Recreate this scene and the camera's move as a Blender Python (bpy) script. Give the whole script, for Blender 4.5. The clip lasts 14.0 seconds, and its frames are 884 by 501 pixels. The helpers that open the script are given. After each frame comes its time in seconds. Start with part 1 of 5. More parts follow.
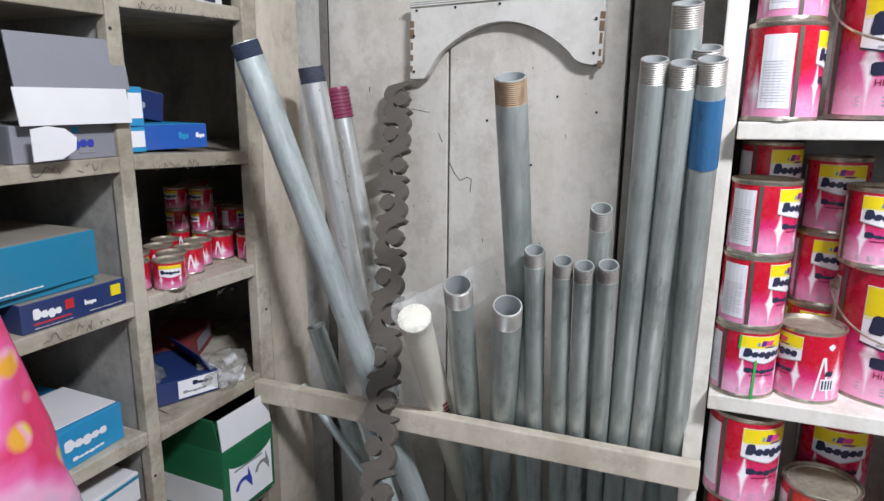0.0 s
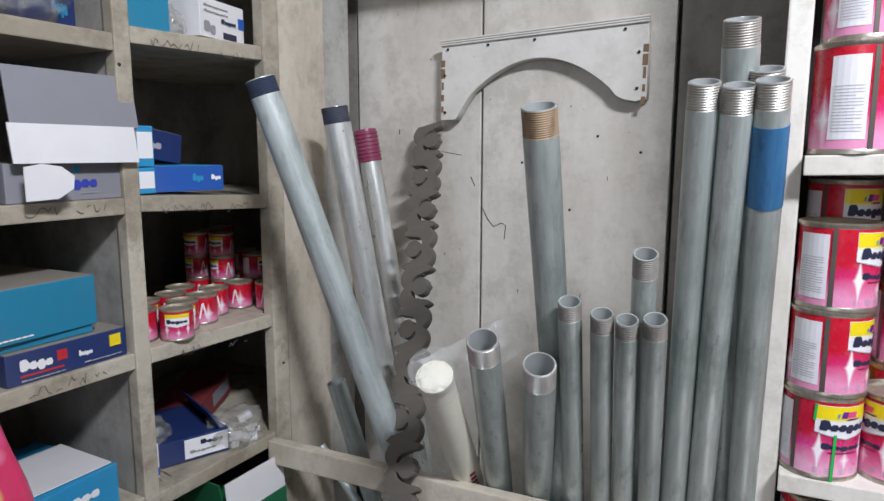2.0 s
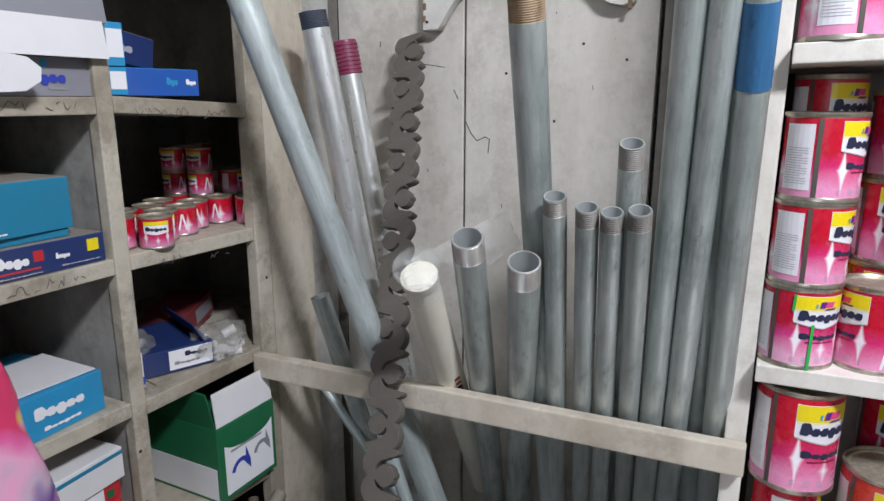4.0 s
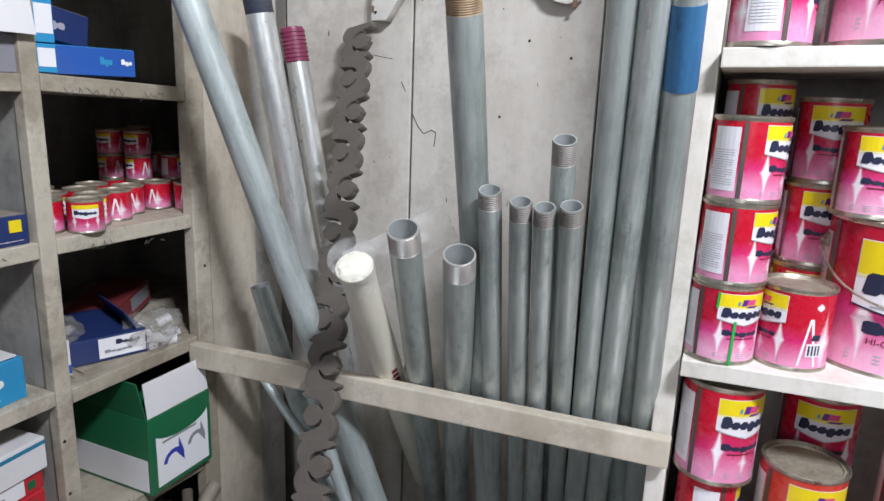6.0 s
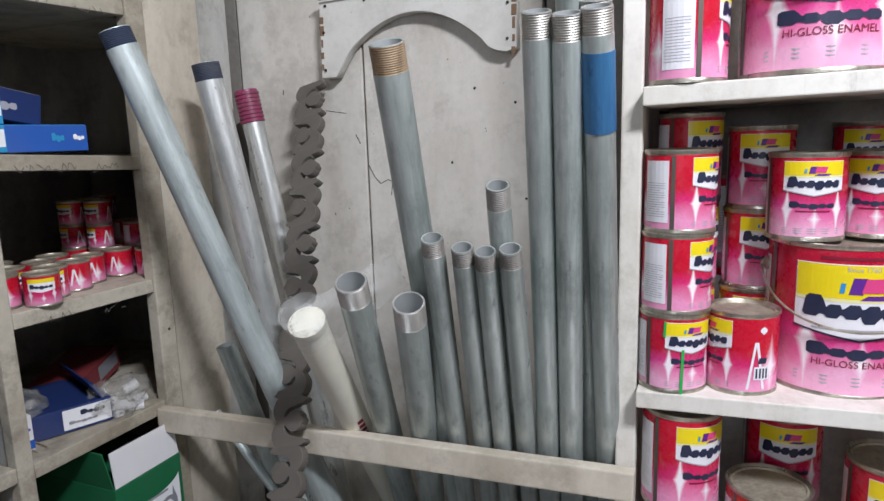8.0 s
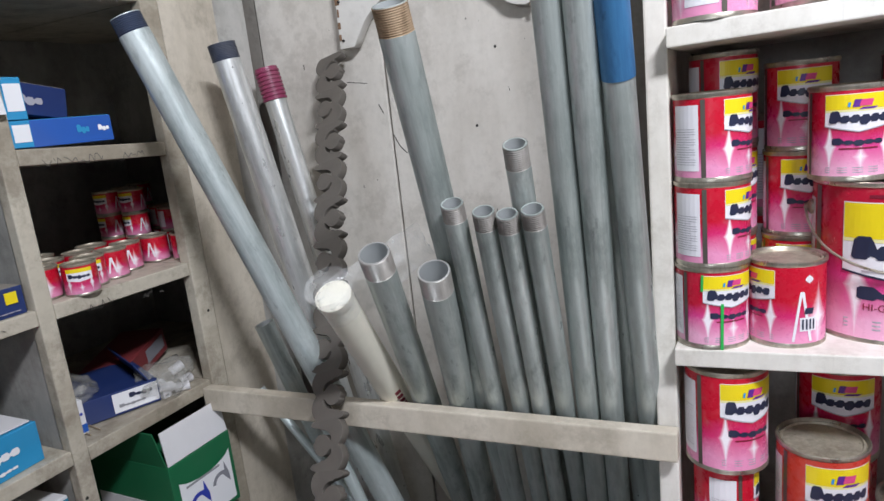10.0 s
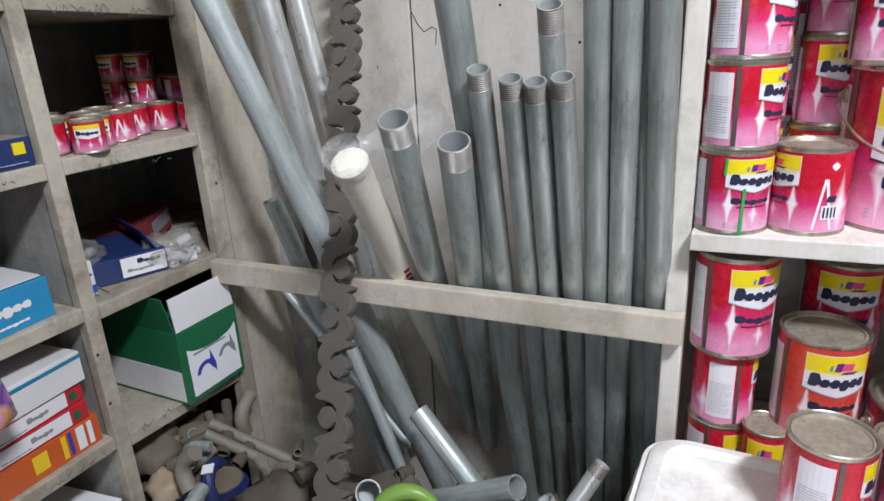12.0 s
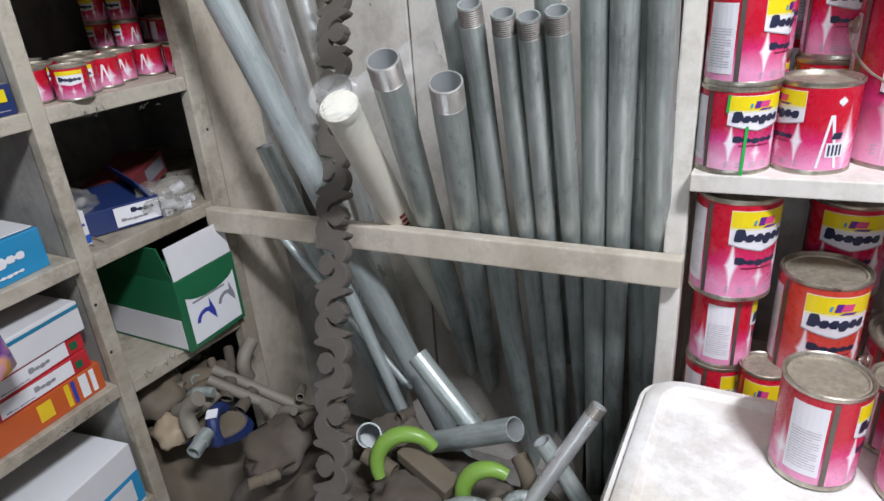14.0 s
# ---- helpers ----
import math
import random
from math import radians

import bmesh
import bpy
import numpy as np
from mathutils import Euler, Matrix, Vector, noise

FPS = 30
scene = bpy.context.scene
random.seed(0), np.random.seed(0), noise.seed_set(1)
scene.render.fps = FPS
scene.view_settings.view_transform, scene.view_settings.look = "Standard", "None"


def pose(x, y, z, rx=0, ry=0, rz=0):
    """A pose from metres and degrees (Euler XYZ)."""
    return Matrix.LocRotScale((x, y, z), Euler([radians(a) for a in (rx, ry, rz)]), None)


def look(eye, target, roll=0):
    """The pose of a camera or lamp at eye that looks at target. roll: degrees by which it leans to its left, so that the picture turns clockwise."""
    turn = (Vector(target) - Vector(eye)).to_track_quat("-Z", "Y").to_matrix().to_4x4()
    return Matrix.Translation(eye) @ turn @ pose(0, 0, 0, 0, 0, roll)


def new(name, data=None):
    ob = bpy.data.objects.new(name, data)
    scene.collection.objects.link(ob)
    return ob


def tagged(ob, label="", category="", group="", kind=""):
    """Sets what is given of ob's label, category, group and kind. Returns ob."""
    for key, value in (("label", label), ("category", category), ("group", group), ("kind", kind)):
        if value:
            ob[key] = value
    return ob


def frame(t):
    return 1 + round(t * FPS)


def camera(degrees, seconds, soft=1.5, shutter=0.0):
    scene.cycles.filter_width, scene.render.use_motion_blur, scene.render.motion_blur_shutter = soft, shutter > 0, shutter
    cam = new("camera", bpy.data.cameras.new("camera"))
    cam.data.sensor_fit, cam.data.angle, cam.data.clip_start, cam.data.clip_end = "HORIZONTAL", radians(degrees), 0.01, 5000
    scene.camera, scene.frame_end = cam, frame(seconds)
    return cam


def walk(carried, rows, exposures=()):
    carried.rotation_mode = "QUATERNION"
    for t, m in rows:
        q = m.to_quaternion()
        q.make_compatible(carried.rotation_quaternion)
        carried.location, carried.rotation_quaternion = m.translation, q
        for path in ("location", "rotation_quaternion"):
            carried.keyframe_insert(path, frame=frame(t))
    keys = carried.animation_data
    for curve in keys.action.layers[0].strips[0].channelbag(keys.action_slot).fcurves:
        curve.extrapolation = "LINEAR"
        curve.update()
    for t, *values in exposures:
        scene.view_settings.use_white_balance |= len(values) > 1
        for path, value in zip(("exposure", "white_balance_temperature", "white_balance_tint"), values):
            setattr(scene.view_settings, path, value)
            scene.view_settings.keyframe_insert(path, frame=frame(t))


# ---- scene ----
cam = camera(68.3, 14.0)
PATH = [
    (0, (0.696, 0.435, 1.323), (-0.105, 2.211, 0.871), 0.5),
    (0.5, (0.692, 0.464, 1.347), (-0.318, 2.169, 1.077), -0.9),
    (1, (0.71, 0.528, 1.336), (-0.264, 2.265, 1.154), -0.6),
    (1.5, (0.688, 0.544, 1.313), (-0.286, 2.274, 1.065), -0.4),
    (2, (0.686, 0.537, 1.298), (-0.26, 2.274, 1.003), 0.1),
    (2.5, (0.689, 0.527, 1.299), (-0.253, 2.267, 1.007), -0.2),
    (3, (0.69, 0.526, 1.291), (-0.225, 2.278, 0.984), 0.8),
    (3.5, (0.687, 0.535, 1.264), (-0.188, 2.292, 0.879), 0.2),
    (3.7, (0.683, 0.533, 1.246), (-0.202, 2.275, 0.819), 0.2),
    (5.8, (0.711, 0.544, 1.206), (-0.123, 2.29, 0.699), 1.2),
    (6, (0.714, 0.546, 1.227), (-0.055, 2.332, 0.763), 2.2),
    (6.5, (0.758, 0.556, 1.236), (0.073, 2.384, 0.802), -0.5),
    (7, (0.764, 0.557, 1.235), (0.129, 2.406, 0.817), -0.4),
    (7.5, (0.781, 0.561, 1.242), (0.149, 2.418, 0.853), -1.7),
    (8, (0.777, 0.558, 1.242), (0.016, 2.375, 0.896), -1.7),
    (8.5, (0.798, 0.619, 1.221), (-0.115, 2.352, 0.819), -6.0),
    (8.7, (0.816, 0.652, 1.218), (-0.157, 2.345, 0.787), -9.6),
    (10.8, (0.789, 0.559, 1.239), (-0.05, 2.322, 0.804), -3.3),
    (11, (0.787, 0.559, 1.23), (-0.051, 2.32, 0.788), -2.9),
    (11.5, (0.772, 0.558, 1.217), (-0.106, 2.266, 0.657), -2.7),
    (12, (0.77, 0.568, 1.173), (-0.094, 2.242, 0.501), -3.0),
    (12.5, (0.778, 0.568, 1.181), (-0.082, 2.241, 0.5), -3.3),
    (13, (0.772, 0.58, 1.169), (-0.029, 2.266, 0.452), -2.0),
    (13.5, (0.792, 0.591, 1.172), (0.019, 2.296, 0.469), -3.7),
    (14, (0.778, 0.589, 1.169), (-0.083, 2.191, 0.337), -4.2),
]
walk(cam, [(t, look(eye, target, roll)) for t, eye, target, roll in PATH],
     [(0.0, 0.0), (0.5, -0.10), (1.0, -0.16), (2.0, -0.20), (3.5, -0.15), (5.4, -0.05), (6.0, 0.06), (6.5, -0.12), (7.5, -0.20), (8.5, -0.16), (11.0, -0.04), (12.5, 0.0), (14.0, 0.0)])

# ---- light ----
world = bpy.data.worlds.new("world")
scene.world = world
world.use_nodes = True
world.node_tree.nodes["Background"].inputs[0].default_value = (0.75, 0.85, 1.0, 1)
world.node_tree.nodes["Background"].inputs[1].default_value = 0.03


def area_lamp(name, eye, target, w, h, watts, colour):
    data = bpy.data.lights.new(name, "AREA")
    data.shape, data.size, data.size_y, data.energy, data.color = "RECTANGLE", w, h, watts, colour
    ob = new(name, data)
    ob.matrix_world = look(eye, target)
    return ob


# Unseen lamp: side taken from the shadows, height and power tuned for brightness.
area_lamp("unseen_key_lamp", (1.45, 0.42, 2.42), (0.42, 1.50, 1.10), 0.40, 0.07, 50, (0.94, 0.975, 1.07))
# Frontal fill from an assumed opening behind the camera.
area_lamp("assumed_front_daylight", (0.75, -2.24, 1.80), (0.35, 1.6, 1.30), 1.1, 0.9, 20, (0.89, 0.965, 1.10))


# ---- materials ----
def node_mat(name, rough=0.6, metal=0.0):
    m = bpy.data.materials.new(name)
    m.use_nodes = True
    n = m.node_tree
    b = n.nodes["Principled BSDF"]
    b.inputs["Roughness"].default_value = rough
    b.inputs["Metallic"].default_value = metal
    return m, n, b


def noise_node(n, scale, detail=6.0, rough=0.6, coord="Object", stretch=None):
    tc = n.nodes.new("ShaderNodeTexCoord")
    t = n.nodes.new("ShaderNodeTexNoise")
    t.inputs["Scale"].default_value = scale
    t.inputs["Detail"].default_value = detail
    t.inputs["Roughness"].default_value = rough
    if stretch:
        mp = n.nodes.new("ShaderNodeMapping")
        mp.inputs["Scale"].default_value = stretch
        n.links.new(tc.outputs[coord], mp.inputs[0])
        n.links.new(mp.outputs[0], t.inputs["Vector"])
    else:
        n.links.new(tc.outputs[coord], t.inputs["Vector"])
    return t.outputs["Fac"]


def ramp(n, fac, stops):
    r = n.nodes.new("ShaderNodeValToRGB")
    el = r.color_ramp.elements
    while len(el) < len(stops):
        el.new(0.5)
    for e, (p, c) in zip(el, stops):
        e.position, e.color = p, (c if len(c) == 4 else (*c, 1))
    n.links.new(fac, r.inputs[0])
    return r.outputs[0]


def mix(n, fac, a, b, mode="MIX"):
    x = n.nodes.new("ShaderNodeMix")
    x.data_type, x.blend_type = "RGBA", mode
    for sock, v in ((x.inputs[0], fac), (x.inputs[6], a), (x.inputs[7], b)):
        if isinstance(v, (int, float)):
            sock.default_value = v
        elif isinstance(v, tuple):
            sock.default_value = v if len(v) == 4 else (*v, 1)
        else:
            n.links.new(v, sock)
    return x.outputs[2]


def bump(n, b, fac, strength=0.2, dist=0.002):
    u = n.nodes.new("ShaderNodeBump")
    u.inputs["Strength"].default_value = strength
    u.inputs["Distance"].default_value = dist
    n.links.new(fac, u.inputs["Height"])
    n.links.new(u.outputs[0], b.inputs["Normal"])


def painted(name, base, dirt, amount=0.5, rough=0.55, stretch=(1, 1, 0.35)):
    """Old oil paint on wood, grimy in streaks and blotches, with scratches and small chips."""
    m, n, b = node_mat(name, rough)
    big = noise_node(n, 4.5, 9, 0.68, stretch=stretch)
    fine = noise_node(n, 50, 5, 0.7)
    spot = noise_node(n, 11, 9, 0.75)
    chips = noise_node(n, 26, 9, 0.8)
    line = noise_node(n, 30, 6, 0.7, stretch=(1.0, 1.0, 0.12))
    c = mix(n, ramp(n, big, [(0.42, (0, 0, 0)), (0.60, (amount,) * 3)]), base, dirt)
    c = mix(n, ramp(n, spot, [(0.50, (0, 0, 0)), (0.62, (0.7 * amount,) * 3)]), c, tuple(v * 0.75 for v in dirt))
    c = mix(n, ramp(n, fine, [(0.45, (0, 0, 0)), (0.75, (0.3 * amount,) * 3)]), c, tuple(v * 0.5 for v in dirt))
    c = mix(n, ramp(n, line, [(0.66, (0, 0, 0)), (0.72, (0.5 * amount,) * 3)]), c, tuple(v * 0.6 for v in dirt))
    c = mix(n, ramp(n, chips, [(0.685, (0, 0, 0)), (0.705, (0.75, 0.75, 0.75))]), c, (0.09, 0.07, 0.05))
    n.links.new(c, b.inputs["Base Color"])
    n.links.new(ramp(n, spot, [(0.3, (rough - 0.08,) * 3), (0.8, (min(1, rough + 0.25),) * 3)]), b.inputs["Roughness"])
    bump(n, b, spot, 0.22, 0.0012)
    return m


def plain(name, base, rough=0.5, metal=0.0, vary=0.2, scale=25.0):
    """One colour with dust and slight variation at two scales."""
    m, n, b = node_mat(name, rough, metal)
    a = noise_node(n, scale, 5, 0.6)
    k = noise_node(n, scale * 0.2, 4, 0.6)
    c = mix(n, ramp(n, a, [(0.35, (0, 0, 0)), (0.75, (vary,) * 3)]), base, tuple(v * 0.55 + 0.02 for v in base))
    c = mix(n, ramp(n, k, [(0.45, (0, 0, 0)), (0.8, (vary * 0.8,) * 3)]), c, (0.30, 0.27, 0.23))
    n.links.new(c, b.inputs["Base Color"])
    bump(n, b, a, 0.06, 0.0006)
    return m


def zinc(name, base, dark, rough=0.42, metal=0.55):
    """Galvanised steel: long streaks, cloudy white bloom and scuffs; Object Info's Random sets each pipe apart."""
    m, n, b = node_mat(name, rough, metal)
    streak = noise_node(n, 120, 5, 0.65, stretch=(1, 1, 0.06))
    blot = noise_node(n, 40, 6, 0.65, stretch=(1, 1, 0.35))
    cloud = noise_node(n, 20, 5, 0.6, stretch=(1, 1, 0.3))
    scuff = noise_node(n, 80, 4, 0.6, stretch=(1, 1, 0.3))
    c = mix(n, ramp(n, cloud, [(0.40, (0, 0, 0)), (0.60, (1, 1, 1))]), dark, base)
    c = mix(n, ramp(n, streak, [(0.42, (0, 0, 0)), (0.70, (0.65, 0.65, 0.65))]), c, tuple(min(1, v * 1.25) for v in base))
    c = mix(n, ramp(n, blot, [(0.52, (0, 0, 0)), (0.66, (0.65, 0.65, 0.65))]), c, tuple(v * 0.75 for v in dark))
    c = mix(n, ramp(n, scuff, [(0.64, (0, 0, 0)), (0.70, (0.4, 0.4, 0.4))]), c, tuple(v * 0.3 for v in dark))
    info = n.nodes.new("ShaderNodeObjectInfo")
    c = mix(n, ramp(n, info.outputs["Random"], [(0, (0, 0, 0)), (1, (0.40, 0.40, 0.40))]), c, tuple(v * 0.95 for v in dark))
    n.links.new(c, b.inputs["Base Color"])
    n.links.new(ramp(n, blot, [(0.3, (rough - 0.10,) * 3), (0.7, (rough + 0.18,) * 3)]), b.inputs["Roughness"])
    bump(n, b, blot, 0.10, 0.0008)
    return m


CREAM = painted("cream_paint", (0.62, 0.56, 0.465), (0.36, 0.31, 0.235), 0.6)
SHELF = painted("shelf_paint", (0.50, 0.455, 0.37), (0.24, 0.20, 0.145), 0.75, stretch=(1, 0.5, 1))
DOOR = painted("door_paint", (0.64, 0.605, 0.55), (0.45, 0.41, 0.355), 0.55, 0.45)
WHITE_SHELF = painted("white_shelf_paint", (0.78, 0.75, 0.69), (0.45, 0.40, 0.32), 0.45)
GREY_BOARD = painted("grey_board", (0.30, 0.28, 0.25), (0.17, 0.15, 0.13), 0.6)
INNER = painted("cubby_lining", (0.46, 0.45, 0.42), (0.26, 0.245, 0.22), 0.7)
GAP = plain("gap_dark", (0.02, 0.018, 0.016), 0.9)
CEMENT = painted("cement_floor", (0.26, 0.24, 0.22), (0.12, 0.11, 0.10), 0.8, 0.8, (1, 1, 1))
# Room walls are out of view; this paint is lightened to return fill light.
ROOM_BOUNCE = painted("room_bounce_paint", (0.56, 0.56, 0.55), (0.38, 0.37, 0.36), 0.4, 0.8)
ZINC = zinc("galvanised_steel", (0.56, 0.605, 0.58), (0.31, 0.35, 0.33), 0.36, 0.42)
ZINC_PALE = zinc("galvanised_pale", (0.53, 0.58, 0.57), (0.37, 0.42, 0.41), 0.40, 0.35)
ALU = zinc("bright_zinc", (0.86, 0.87, 0.85), (0.60, 0.62, 0.60), 0.32, 0.65)
THREAD = zinc("cut_thread", (0.56, 0.54, 0.50), (0.32, 0.29, 0.26), 0.40, 0.7)
THREAD_DULL = zinc("dull_thread", (0.40, 0.38, 0.35), (0.22, 0.20, 0.18), 0.5, 0.5)
RUST = zinc("rusty_thread", (0.38, 0.28, 0.18), (0.22, 0.14, 0.08), 0.65, 0.3)
PIPE_IN = plain("pipe_inside", (0.46, 0.48, 0.48), 0.6, 0.2)
CUT = plain("bare_cut_rim", (0.78, 0.78, 0.77), 0.3, 0.7, 0.2, 80)


# ---- building helpers ----
def part(name, bm, material, parent=None, label="", smooth=False):
    me = bpy.data.meshes.new(name)
    bm.normal_update()
    bm.to_mesh(me)
    bm.free()
    me.materials.append(material)
    if smooth:
        for p in me.polygons:
            p.use_smooth = True
    ob = new(name, me)
    if parent:
        ob.parent = parent
    if label:
        tagged(ob, label)
    return ob


def thing(name, label, category, m=Matrix(), group="", kind=""):
    ob = new(name)
    ob.empty_display_size = 0.03
    ob.matrix_world = m
    return tagged(ob, label, category, group, kind)


def add_box(bm, x0, x1, y0, y1, z0, z1, bevel=0.0):
    vs = [bm.verts.new((x, y, z)) for x in (x0, x1) for y in (y0, y1) for z in (z0, z1)]
    fs = [bm.faces.new([vs[i] for i in f]) for f in ((0, 1, 3, 2), (4, 6, 7, 5), (0, 4, 5, 1), (2, 3, 7, 6), (0, 2, 6, 4), (1, 5, 7, 3))]
    if bevel:
        bmesh.ops.bevel(bm, geom=list({e for f in fs for e in f.edges}), offset=bevel, segments=2, affect="EDGES", profile=0.6)
    return bm


def box_bm(x0, x1, y0, y1, z0, z1, bevel=0.0):
    return add_box(bmesh.new(), x0, x1, y0, y1, z0, z1, bevel)


def slab(name, dims, material, bevel=0.002, kind="structure", label="", category="", parent=None):
    ob = part(name, box_bm(*dims, bevel), material, parent)
    return tagged(ob, label, category, "", kind if not parent else "")


def lathe(profile, segs=32, closed=False, bm=None):
    bm = bm or bmesh.new()
    rings = []
    for r, z in profile:
        if r < 1e-6:
            rings.append([bm.verts.new((0, 0, z))])
        else:
            rings.append([bm.verts.new((r * math.cos(2 * math.pi * k / segs), r * math.sin(2 * math.pi * k / segs), z)) for k in range(segs)])
    pairs = list(zip(rings, rings[1:])) + ([(rings[-1], rings[0])] if closed else [])
    for a, b in pairs:
        for k in range(segs):
            j = (k + 1) % segs
            if len(a) == 1 and len(b) == 1:
                continue
            if len(a) == 1:
                bm.faces.new((a[0], b[j], b[k]))
            elif len(b) == 1:
                bm.faces.new((a[k], a[j], b[0]))
            else:
                bm.faces.new((a[k], a[j], b[j], b[k]))
    return bm


def along(a, b):
    """A pose at a with local z towards b."""
    a, b = Vector(a), Vector(b)
    return Matrix.Translation(a) @ (b - a).to_track_quat("Z", "Y").to_matrix().to_4x4()


def soft_edges(ob, degrees=35):
    for p in ob.data.polygons:
        p.use_smooth = True
    ob.data.set_sharp_from_angle(angle=radians(degrees))
    return ob

# ---- the shop's shell ----
slab("floor", (-1.3, 2.4, -2.2, 2.1, -0.1, 0.0), CEMENT, 0, label="bare grey cement shop floor", category="floor")
# Ceiling and walls are added unseen, to close the room and bounce light.
slab("ceiling", (-1.3, 2.4, -2.2, 2.1, 2.6, 2.7), ROOM_BOUNCE, 0, label="unseen shop ceiling, paint set for bounce light", category="ceiling")
slab("wall_north", (-1.3, 2.4, 2.0, 2.1, 0, 2.6), ROOM_BOUNCE, 0, label="unseen wall closing the room behind the shelving", category="wall")
# Unseen south wall, left open in the middle for the frontal fill lamp.
for k, dims in enumerate(((-1.3, -0.05, -2.3, -2.2, 0, 2.6), (1.75, 2.4, -2.3, -2.2, 0, 2.6), (-0.05, 1.75, -2.3, -2.2, 2.35, 2.6))):
    slab("wall_south_%d" % (k + 1), dims, ROOM_BOUNCE, 0, label="unseen wall beside the assumed shop-front opening", category="wall")
slab("wall_west", (-1.4, -1.3, -2.2, 2.1, 0, 2.6), ROOM_BOUNCE, 0, label="unseen side wall, paint set for bounce light", category="wall")
slab("wall_east", (2.4, 2.5, -2.2, 2.1, 0, 2.6), ROOM_BOUNCE, 0, label="unseen side wall, paint set for bounce light", category="wall")

# alcove that holds the pipes
alcove = thing("alcove", "cream-painted wooden alcove of old door boards", "alcove", kind="structure")
BACK = 1.765
for x0, x1, dy in ((-0.196, 0.107, 0.0), (0.113, 0.481, -0.003)):
    part("board", box_bm(x0, x1, BACK + dy, BACK + 0.03, 0.0, 1.690, 0.0025), DOOR, alcove)
part("gap_backing", box_bm(-0.30, 0.70, BACK + 0.032, BACK + 0.05, 0.0, 1.72), GAP, alcove)
# Strip left of the back boards, set back and coloured darker than them.
part("recess_board", box_bm(-0.300, -0.202, BACK + 0.006, BACK + 0.03, 0.0, 1.690, 0.002), GREY_BOARD, alcove, "dark grey board set back at the left end")
part("recess_side", box_bm(-0.302, -0.290, 1.622, BACK + 0.004, 0.0, 1.690), GREY_BOARD, alcove)
# Right end board, greyer and darker than the cream ones.
part("end_board", box_bm(0.490, 0.662, BACK - 0.006, BACK + 0.03, 0.0, 1.690, 0.002), GREY_BOARD, alcove, "grey-brown board at the alcove's right end")
bm = bmesh.new()
w = [(-0.158, 1.467), (-0.178, 1.620), (-0.192, 1.620), (-0.176, 1.467)]
lo, hi = [bm.verts.new((x, y, 0.0)) for x, y in w], [bm.verts.new((x, y, 2.05)) for x, y in w]
for k in range(4):
    j = (k + 1) % 4
    bm.faces.new((lo[k], lo[j], hi[j], hi[k]))
bm.faces.new(lo[::-1]), bm.faces.new(hi)
bmesh.ops.recalc_face_normals(bm, faces=bm.faces)
part("side_panel", bm, CREAM, alcove)
part("soffit", box_bm(-0.30, 0.70, 1.60, 1.80, 1.70, 1.73), CREAM, alcove)
part("header", box_bm(-0.20, 0.70, 1.60, 1.62, 1.73, 2.05), CREAM, alcove)

# left wall of cubby holes
left = thing("cubby_shelving", "cream-painted wooden cubby shelving, grimy and scribbled", "shelving", kind="structure")
FX = -0.160
for y0, y1 in ((0.585, 0.610), (0.862, 0.887), (1.140, 1.166)):
    part("post", box_bm(FX - 0.022, FX, y0, y1, 0.0, 2.05, 0.0025), SHELF, left)
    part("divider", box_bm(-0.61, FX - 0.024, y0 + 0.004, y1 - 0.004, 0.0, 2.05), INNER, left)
part("end_post", box_bm(FX - 0.022, FX + 0.003, 1.428, 1.466, 0.0, 2.05, 0.003), SHELF, left)
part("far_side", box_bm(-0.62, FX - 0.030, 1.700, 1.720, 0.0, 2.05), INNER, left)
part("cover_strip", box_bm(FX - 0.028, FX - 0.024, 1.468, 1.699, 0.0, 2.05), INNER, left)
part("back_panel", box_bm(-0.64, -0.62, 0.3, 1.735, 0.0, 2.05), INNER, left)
for zl, zr in ((1.720, 1.728), (1.476, 1.484), (1.236, 1.223), (1.004, 1.000), (0.768, 0.768), (0.527, 0.511)):
    bm = box_bm(-0.62, FX - 0.001, 1.1665, 1.4275, -0.024, 0, 0.002)
    for v in bm.verts:
        v.co.z += zl + (zr - zl) * (v.co.y - 1.158) / 0.27
    part("shelf", bm, SHELF, left)
    bm = box_bm(-0.62, FX - 0.03, 1.4285, 1.699, zr - 0.024, zr)
    part("shelf_inner", bm, SHELF, left)
for z in (1.720, 1.462, 1.234, 1.003, 0.775, 0.538, 0.29):
    part("shelf", box_bm(-0.62, FX - 0.001, 0.8875, 1.1395, z - 0.024, z, 0.002), SHELF, left)
    part("shelf", box_bm(-0.62, FX - 0.001, 0.6105, 0.8615, z - 0.024, z, 0.002), SHELF, left)

# rail that holds the pipes
bm = bmesh.new()
add_box(bm, -0.160, 0.690, 1.405, 1.427, 0.715, 0.760, 0.003)
for v in bm.verts:
    v.co.y += 0.040 * (v.co.x + 0.160) / 0.85 + 0.0025 * math.sin(v.co.x * 9)
    v.co.z += 0.003 * (v.co.x + 0.160) / 0.85
rail = part("rail", bm, CREAM)
tagged(rail, "cream-painted wooden batten across the front of the pipes", "rail", kind="structure")

# right wall of shelves with tins
right = thing("paint_shelving", "white-painted wooden shelving for paint tins", "shelving", kind="structure")
part("post", box_bm(0.660, 0.688, 1.470, 1.496, 0.0, 2.05, 0.003), WHITE_SHELF, right)
part("side_board", box_bm(0.668, 0.684, 1.498, 1.80, 0.0, 2.05), WHITE_SHELF, right)
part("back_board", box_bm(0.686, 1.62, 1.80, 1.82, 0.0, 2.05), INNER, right)
